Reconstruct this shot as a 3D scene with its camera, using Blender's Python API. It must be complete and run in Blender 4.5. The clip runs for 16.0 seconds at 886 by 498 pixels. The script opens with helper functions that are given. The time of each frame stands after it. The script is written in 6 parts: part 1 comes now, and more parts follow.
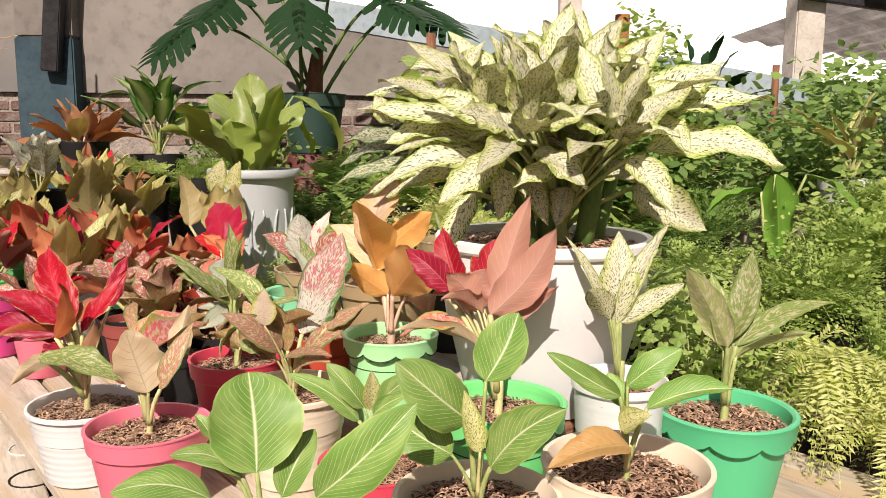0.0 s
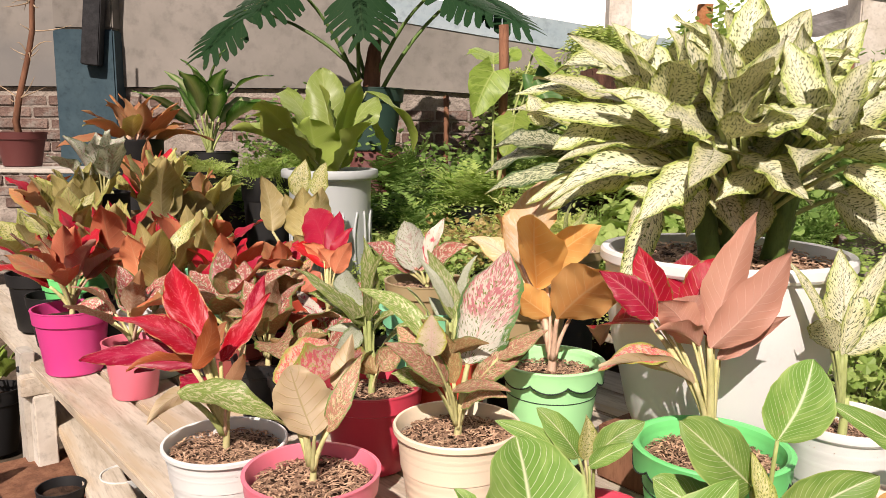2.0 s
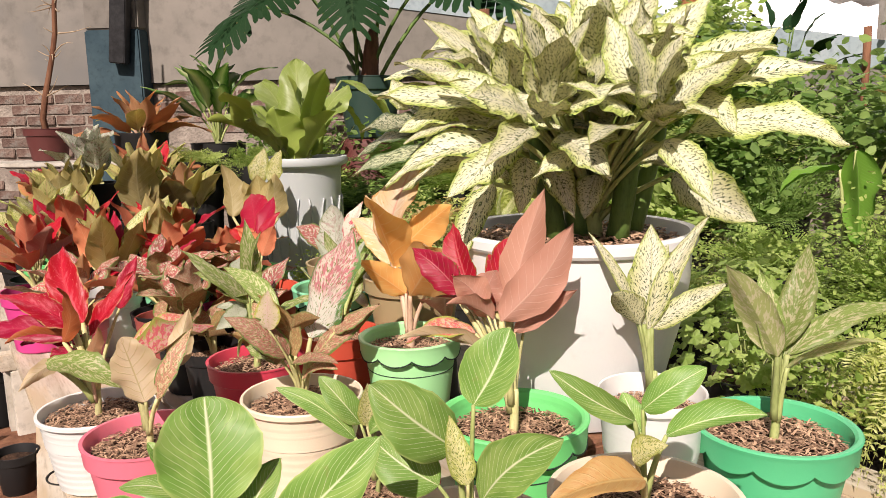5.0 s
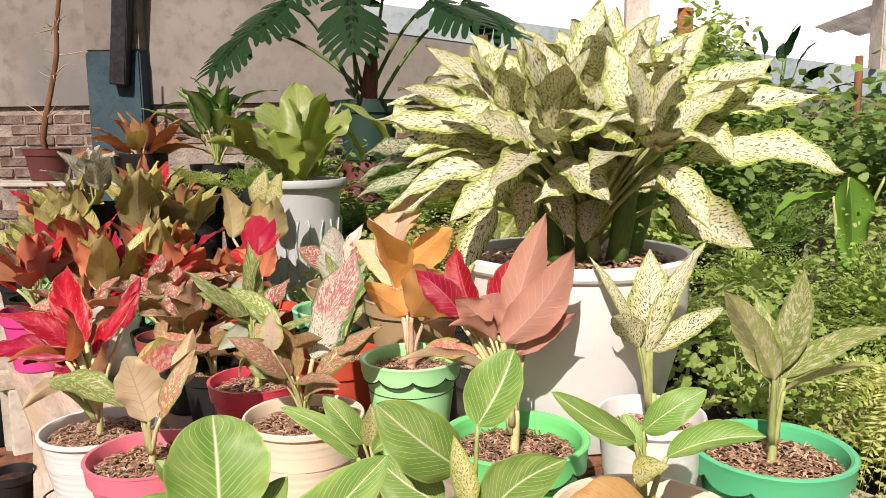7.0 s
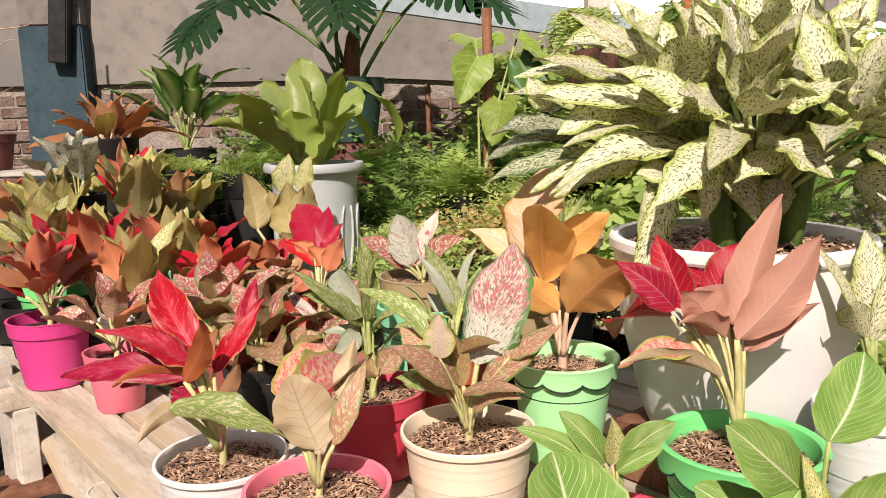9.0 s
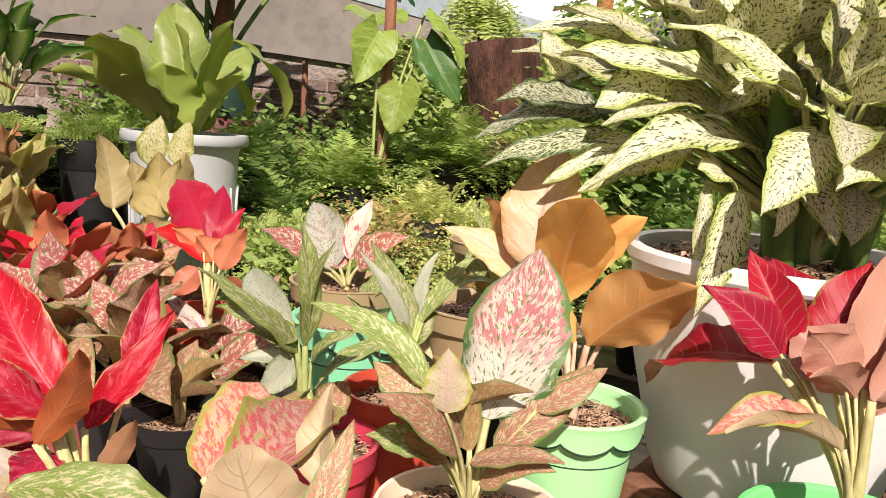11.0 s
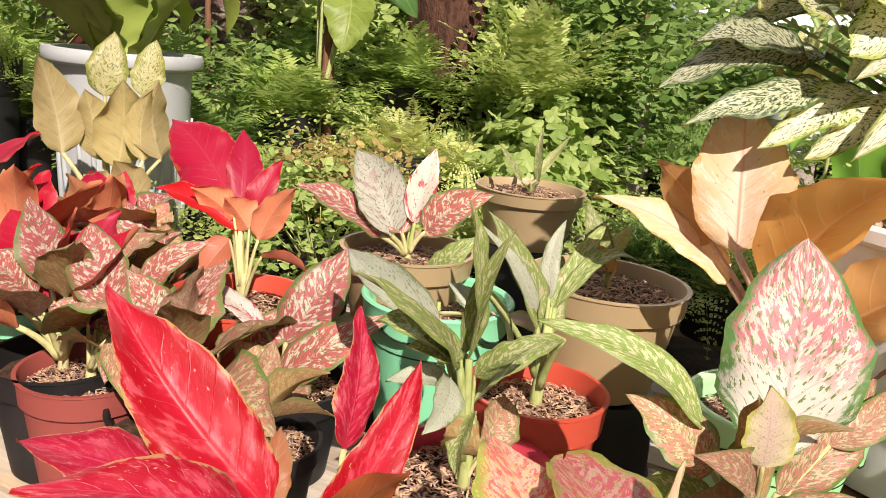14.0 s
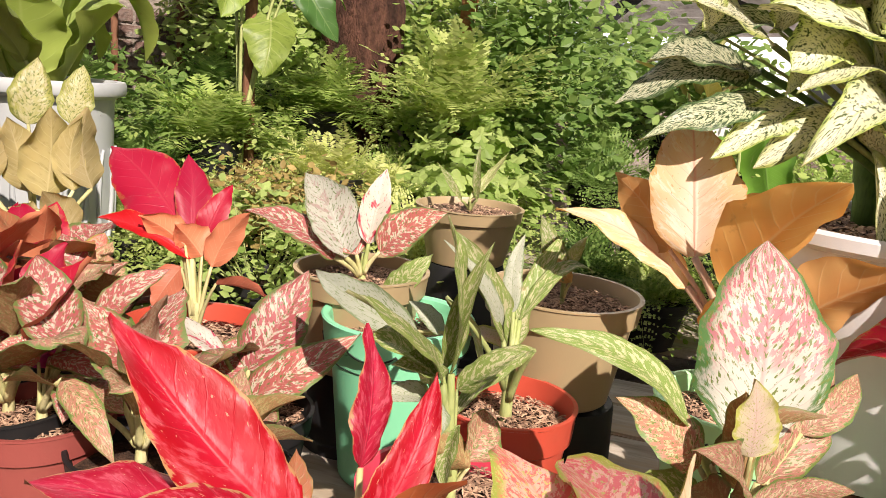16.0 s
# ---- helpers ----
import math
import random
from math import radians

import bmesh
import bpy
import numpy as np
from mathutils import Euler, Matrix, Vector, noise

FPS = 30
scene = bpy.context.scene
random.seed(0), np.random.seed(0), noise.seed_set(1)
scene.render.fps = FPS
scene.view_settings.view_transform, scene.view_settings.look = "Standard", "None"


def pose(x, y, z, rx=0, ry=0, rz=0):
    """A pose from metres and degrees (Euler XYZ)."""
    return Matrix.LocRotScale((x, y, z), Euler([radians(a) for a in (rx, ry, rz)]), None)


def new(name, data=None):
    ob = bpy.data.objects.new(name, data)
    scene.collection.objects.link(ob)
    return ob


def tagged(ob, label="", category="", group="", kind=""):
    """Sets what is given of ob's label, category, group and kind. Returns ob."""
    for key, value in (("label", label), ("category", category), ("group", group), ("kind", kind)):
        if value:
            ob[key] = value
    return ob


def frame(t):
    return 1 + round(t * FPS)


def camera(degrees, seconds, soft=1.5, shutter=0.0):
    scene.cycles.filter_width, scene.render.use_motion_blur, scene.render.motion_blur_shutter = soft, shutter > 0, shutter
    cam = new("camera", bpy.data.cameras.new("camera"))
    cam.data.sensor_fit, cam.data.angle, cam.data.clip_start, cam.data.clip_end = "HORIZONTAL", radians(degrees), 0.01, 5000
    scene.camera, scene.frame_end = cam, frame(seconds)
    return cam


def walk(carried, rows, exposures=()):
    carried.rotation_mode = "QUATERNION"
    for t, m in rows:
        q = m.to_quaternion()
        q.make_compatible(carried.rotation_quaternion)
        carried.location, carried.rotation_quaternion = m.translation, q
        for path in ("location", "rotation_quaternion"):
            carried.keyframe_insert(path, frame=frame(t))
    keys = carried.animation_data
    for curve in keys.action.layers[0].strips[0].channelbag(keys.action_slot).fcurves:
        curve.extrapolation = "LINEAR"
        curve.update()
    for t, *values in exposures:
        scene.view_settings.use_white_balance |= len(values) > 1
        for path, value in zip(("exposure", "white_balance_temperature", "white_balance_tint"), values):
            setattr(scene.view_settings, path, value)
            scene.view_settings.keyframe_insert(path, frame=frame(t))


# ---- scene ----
# ---- camera and walk ----
cam = camera(60.0, 16.0, soft=0.5)
ROWS = [
    (0, 0.0004, 0.0001, 1.1581, -0.0009, -8.2639, -0.6026),
    (0.5, -0.0874, 0.0601, 1.1679, -2.3384, -8.8805, -0.7235),
    (1, -0.22, 0.1065, 1.1825, -1.1187, -8.5474, -0.5644),
    (1.5, -0.2901, 0.1277, 1.1836, -0.9005, -8.1137, -0.4643),
    (2, -0.3229, 0.1753, 1.1803, 0.1863, -8.892, -0.4945),
    (2.5, -0.3103, 0.2624, 1.1846, -0.2271, -9.8342, -0.0563),
    (3, -0.2644, 0.2673, 1.1819, -3.2464, -10.0901, 1.3956),
    (3.5, -0.175, 0.1972, 1.1756, -4.2089, -11.6845, 3.3228),
    (4, -0.017, 0.1689, 1.1737, 2.5156, -11.2811, 2.5067),
    (4.5, 0.1011, 0.1521, 1.1669, 5.994, -10.6411, 1.1503),
    (4.7, 0.1262, 0.1449, 1.1733, 6.125, -10.3176, 1.157),
    (6.8, 0.1204, 0.1081, 1.1759, 5.1344, -8.2249, 0.7233),
    (7, 0.1142, 0.1134, 1.1779, 5.7221, -8.1917, 0.6201),
    (7.5, 0.025, 0.1579, 1.1863, 3.492, -8.228, 0.3421),
    (8, -0.1032, 0.1843, 1.1908, 2.6382, -8.3895, 0.1574),
    (8.5, -0.2366, 0.2147, 1.1903, -0.2948, -9.168, 1.0206),
    (8.7, -0.2937, 0.2247, 1.1875, -0.8842, -9.4811, 1.3291),
    (10.8, -0.531, 0.644, 1.1002, -10.3787, -9.5913, -4.8132),
    (11, -0.5563, 0.6734, 1.1083, -13.3974, -9.3185, -4.1566),
    (11.5, -0.6613, 0.7406, 1.1163, -19.3897, -8.6146, -3.5337),
    (12, -0.7534, 0.7741, 1.0981, -22.9396, -9.404, -3.6768),
    (12.5, -0.7746, 0.8158, 1.0818, -21.7761, -12.7178, -4.3621),
    (13, -0.7439, 0.8891, 1.0826, -18.3293, -14.2205, -6.1583),
    (13.5, -0.7859, 0.9702, 1.0894, -18.2061, -14.6951, -7.0685),
    (14, -0.8646, 1.0486, 1.1147, -24.493, -14.9644, -5.5026),
    (14.5, -0.8976, 1.0694, 1.0983, -29.1416, -14.0437, -6.0916),
    (15, -0.9044, 1.0738, 1.1072, -31.5206, -14.1082, -5.312),
    (15.5, -0.9228, 1.0779, 1.0988, -31.6227, -13.3249, -5.5322),
    (16, -0.9376, 1.0756, 1.1028, -31.7633, -12.5943, -4.8438),
]
walk(cam, [(t, pose(x, y, z, 90 + pitch, roll, yaw)) for t, x, y, z, yaw, pitch, roll in ROWS],
     exposures=[(0.0, 0.26, 6950, 20), (8.5, 0.24, 6950, 20), (11.0, 0.41, 6950, 20), (13.5, 0.41, 6950, 20), (14.5, 0.49, 6950, 20), (16.0, 0.49, 6950, 20)])

# ---- light ----
SUN = Vector((-0.18, -1.05, 0.95)).normalized()
sky_world = bpy.data.worlds.new("sky")
scene.world = sky_world
sky_world.use_nodes = True
wn = sky_world.node_tree.nodes
sky = wn.new("ShaderNodeTexSky")
sky.sky_type, sky.sun_disc = "NISHITA", False
sky.sun_elevation = math.asin(SUN.z)
sky.sun_rotation = math.atan2(SUN.x, SUN.y)
sky.air_density, sky.dust_density = 1.0, 3.0
wn["Background"].inputs["Strength"].default_value = 0.038
sky_world.node_tree.links.new(sky.outputs["Color"], wn["Background"].inputs["Color"])
sun = new("sun", bpy.data.lights.new("sun", "SUN"))
sun.data.energy, sun.data.angle, sun.data.color = 5.0, radians(0.6), (1.0, 0.95, 0.86)
sun.matrix_world = Matrix.Translation((0, 0, 6)) @ SUN.to_track_quat("Z", "Y").to_matrix().to_4x4()

# ---- materials ----
class Net:
    """Short hand for building a node material."""

    def __init__(self, name):
        self.mat = bpy.data.materials.new(name)
        self.mat.use_nodes = True
        self.tree = self.mat.node_tree
        self.n = self.tree.nodes
        self.bsdf = self.n["Principled BSDF"]

    def put(self, socket, value):
        if isinstance(value, bpy.types.NodeSocket):
            self.tree.links.new(value, socket)
        elif isinstance(value, tuple) and len(value) == 3 and socket.type == "RGBA":
            socket.default_value = (*value, 1)
        else:
            socket.default_value = value

    def math(self, op, a, b=0.0, c=0.0):
        node = self.n.new("ShaderNodeMath")
        node.operation = op
        for s, v in zip(node.inputs, (a, b, c)):
            self.put(s, v)
        return node.outputs[0]

    def step(self, value, lo, hi):
        node = self.n.new("ShaderNodeMapRange")
        node.interpolation_type = "SMOOTHSTEP"
        for s, v in zip(node.inputs, (value, lo, hi, 0.0, 1.0)):
            self.put(s, v)
        return node.outputs[0]

    def mix(self, fac, a, b, how="MIX"):
        node = self.n.new("ShaderNodeMix")
        node.data_type, node.blend_type = "RGBA", how
        self.put(node.inputs["Factor"], fac)
        self.put(node.inputs[6], a)
        self.put(node.inputs[7], b)
        return node.outputs[2]

    def noise(self, vector, scale, detail=3.0, rough=0.55):
        node = self.n.new("ShaderNodeTexNoise")
        if vector is not None:
            self.put(node.inputs["Vector"], vector)
        node.inputs["Scale"].default_value = scale
        node.inputs["Detail"].default_value = detail
        node.inputs["Roughness"].default_value = rough
        return node.outputs["Fac"]

    def coords(self, kind="Object"):
        return self.n.new("ShaderNodeTexCoord").outputs[kind]

    def chance(self):
        return self.n.new("ShaderNodeObjectInfo").outputs["Random"]

    def xyz(self, x, y, z):
        node = self.n.new("ShaderNodeCombineXYZ")
        for s, v in zip(node.inputs, (x, y, z)):
            self.put(s, v)
        return node.outputs[0]

    def bump(self, height, strength=0.3, distance=0.002):
        node = self.n.new("ShaderNodeBump")
        node.inputs["Strength"].default_value = strength
        node.inputs["Distance"].default_value = distance
        self.put(node.inputs["Height"], height)
        self.put(self.bsdf.inputs["Normal"], node.outputs[0])

    def done(self, color, rough=0.5, metal=0.0, spec=0.5, glow=0.0):
        self.put(self.bsdf.inputs["Base Color"], color)
        self.put(self.bsdf.inputs["Roughness"], rough)
        self.put(self.bsdf.inputs["Metallic"], metal)
        self.put(self.bsdf.inputs["Specular IOR Level"], spec)
        if glow:
            out = self.n["Material Output"]
            thin = self.n.new("ShaderNodeBsdfTranslucent")
            self.put(thin.inputs["Color"], color)
            both = self.n.new("ShaderNodeMixShader")
            both.inputs[0].default_value = glow
            self.tree.links.new(self.bsdf.outputs[0], both.inputs[1])
            self.tree.links.new(thin.outputs[0], both.inputs[2])
            self.tree.links.new(both.outputs[0], out.inputs["Surface"])
        return self.mat


def leaf_mat(name, base, margin=None, centre=None, vein=None, patch=None, patch_at=(0.5, 0.6), grain=(5.0, 16.0),
             speck=None, speck_at=(0.6, 0.66), speck_grain=(5.0, 2.2), veins=9.0, vein_width=0.10, edge=0.16, rough=0.42, glow=0.40, edge_noise=0.2, foot=None, shine=0.4, vein_gain=0.6, slant=0.22):
    """A leaf's face: midrib and side veins from the leaf's own coordinates, margin, blotches that follow the veins, small flecks."""
    net = Net(name)
    uv = net.n.new("ShaderNodeSeparateXYZ")
    net.put(uv.inputs[0], net.coords("UV"))
    u, v = uv.outputs[0], uv.outputs[1]
    a = net.math("ABSOLUTE", net.math("MULTIPLY_ADD", u, 2.0, -1.0))
    ran = net.chance()
    side = net.math("SUBTRACT", v, net.math("MULTIPLY", a, slant))
    wob = net.noise(net.xyz(net.math("MULTIPLY", u, 3.0), net.math("MULTIPLY", v, 4.0), net.math("MULTIPLY", ran, 37.0)), 1.0, 2.0)
    run = net.math("MULTIPLY_ADD", side, veins, net.math("MULTIPLY", wob, 0.7))
    saw = net.math("ABSOLUTE", net.math("SUBTRACT", net.math("FRACT", run), 0.5))
    rib = net.math("SUBTRACT", 1.0, net.step(saw, 0.0, vein_width))
    rib = net.math("MULTIPLY", rib, net.math("SUBTRACT", 1.0, net.step(a, 0.55, 1.0)))
    mid = net.math("SUBTRACT", 1.0, net.step(a, 0.0, 0.06))
    both = net.math("MAXIMUM", net.math("MULTIPLY", rib, 0.75), mid)
    along = net.xyz(net.math("MULTIPLY", u, grain[0]), net.math("MULTIPLY", side, grain[1]), net.math("MULTIPLY", ran, 91.0))
    blot = net.noise(along, 1.0, 4.0, 0.66)
    color = base
    if centre:
        color = net.mix(net.math("SUBTRACT", 1.0, net.step(net.math("ADD", a, net.math("MULTIPLY", wob, 0.4)), 0.25, 0.85)), color, centre)
    if patch:
        color = net.mix(net.step(blot, *patch_at), color, patch)
    if foot:
        color = net.mix(net.math("SUBTRACT", 1.0, net.step(net.math("ADD", v, net.math("MULTIPLY", wob, 0.3)), 0.47, 0.66)), color, foot)
    if vein:
        color = net.mix(net.math("MULTIPLY", both, vein_gain), color, vein)
    if margin:
        rim = net.step(net.math("ADD", a, net.math("MULTIPLY", net.math("SUBTRACT", blot, 0.5), edge_noise * 4)), 1.0 - edge * 1.6, 1.0 - edge * 0.3)
        color = net.mix(rim, color, margin)
    if speck:
        fine = net.noise(net.xyz(net.math("MULTIPLY", u, grain[0] * speck_grain[0]), net.math("MULTIPLY", side, grain[1] * speck_grain[1]), net.math("MULTIPLY", ran, 53.0)), 1.0, 3.0, 0.6)
        color = net.mix(net.step(fine, *speck_at), color, speck)
    tone = net.n.new("ShaderNodeHueSaturation")
    net.put(tone.inputs["Color"], color)
    net.put(tone.inputs["Value"], net.math("MULTIPLY_ADD", ran, 0.36, 0.8))
    net.put(tone.inputs["Hue"], net.math("MULTIPLY_ADD", ran, 0.014, 0.493))
    wear = net.noise(net.coords("Object"), 38.0, 4.0)
    color = net.mix(net.math("MULTIPLY", net.step(wear, 0.66, 0.82), 0.6), tone.outputs[0], (0.35, 0.22, 0.1))
    high = net.math("ADD", net.math("MULTIPLY", both, -0.6), net.math("MULTIPLY", blot, 0.5))
    net.bump(high, 0.35, 0.003)
    return net.done(color, net.math("MULTIPLY_ADD", wear, 0.25, rough - 0.1), spec=shine, glow=glow)


def plastic(name, color, rough=0.38, dirt=0.35):
    net = Net(name)
    at = net.coords("Object")
    stain = net.noise(at, 9.0, 5.0, 0.65)
    fine = net.noise(at, 160.0, 2.0)
    ran = net.chance()
    c = net.mix(net.math("MULTIPLY", net.step(stain, 0.5, 0.8), dirt), color, tuple(0.45 * v + 0.1 * w for v, w in zip(color, (0.5, 0.4, 0.25))))
    c = net.mix(net.math("MULTIPLY", ran, 0.5), c, tuple(min(0.85, 1.15 * v + 0.004) for v in color))
    net.bump(net.math("ADD", fine, stain), 0.15, 0.0012)
    return net.done(c, net.math("MULTIPLY_ADD", stain, 0.3, rough - 0.1), spec=0.5)


def rough_mat(name, dark, light, scale=12.0, stretch=(1, 1, 1), rough=0.8, bump=0.5, distance=0.006, third=None):
    net = Net(name)
    grow = net.n.new("ShaderNodeMapping")
    net.put(grow.inputs[0], net.coords("Object"))
    grow.inputs["Scale"].default_value = stretch
    at = grow.outputs[0]
    big, small = net.noise(at, scale, 5.0, 0.6), net.noise(at, scale * 7, 4.0, 0.6)
    c = net.mix(net.step(big, 0.32, 0.68), dark, light)
    c = net.mix(net.math("MULTIPLY", net.step(small, 0.45, 0.75), 0.45), c, tuple(v * 0.5 for v in dark))
    if third:
        c = net.mix(net.step(net.noise(at, scale * 0.35, 4.0, 0.7), 0.52, 0.66), c, third)
    ran = net.chance()
    tone = net.n.new("ShaderNodeHueSaturation")
    net.put(tone.inputs["Color"], c)
    net.put(tone.inputs["Value"], net.math("MULTIPLY_ADD", ran, 0.4, 0.8))
    net.bump(net.math("ADD", net.math("MULTIPLY", small, 0.6), big), bump, distance)
    return net.done(tone.outputs[0], rough, spec=0.25)


def small_leaf_mat(name, dark, light, glow=0.3, rough=0.5):
    net = Net(name)
    isle = net.n.new("ShaderNodeNewGeometry").outputs["Random Per Island"]
    at = net.noise(net.coords("Object"), 7.0, 3.0)
    c = net.mix(isle, dark, light)
    c = net.mix(net.math("MULTIPLY", net.step(at, 0.4, 0.7), 0.35), c, tuple(0.7 * v for v in dark))
    return net.done(c, rough, spec=0.35, glow=glow)


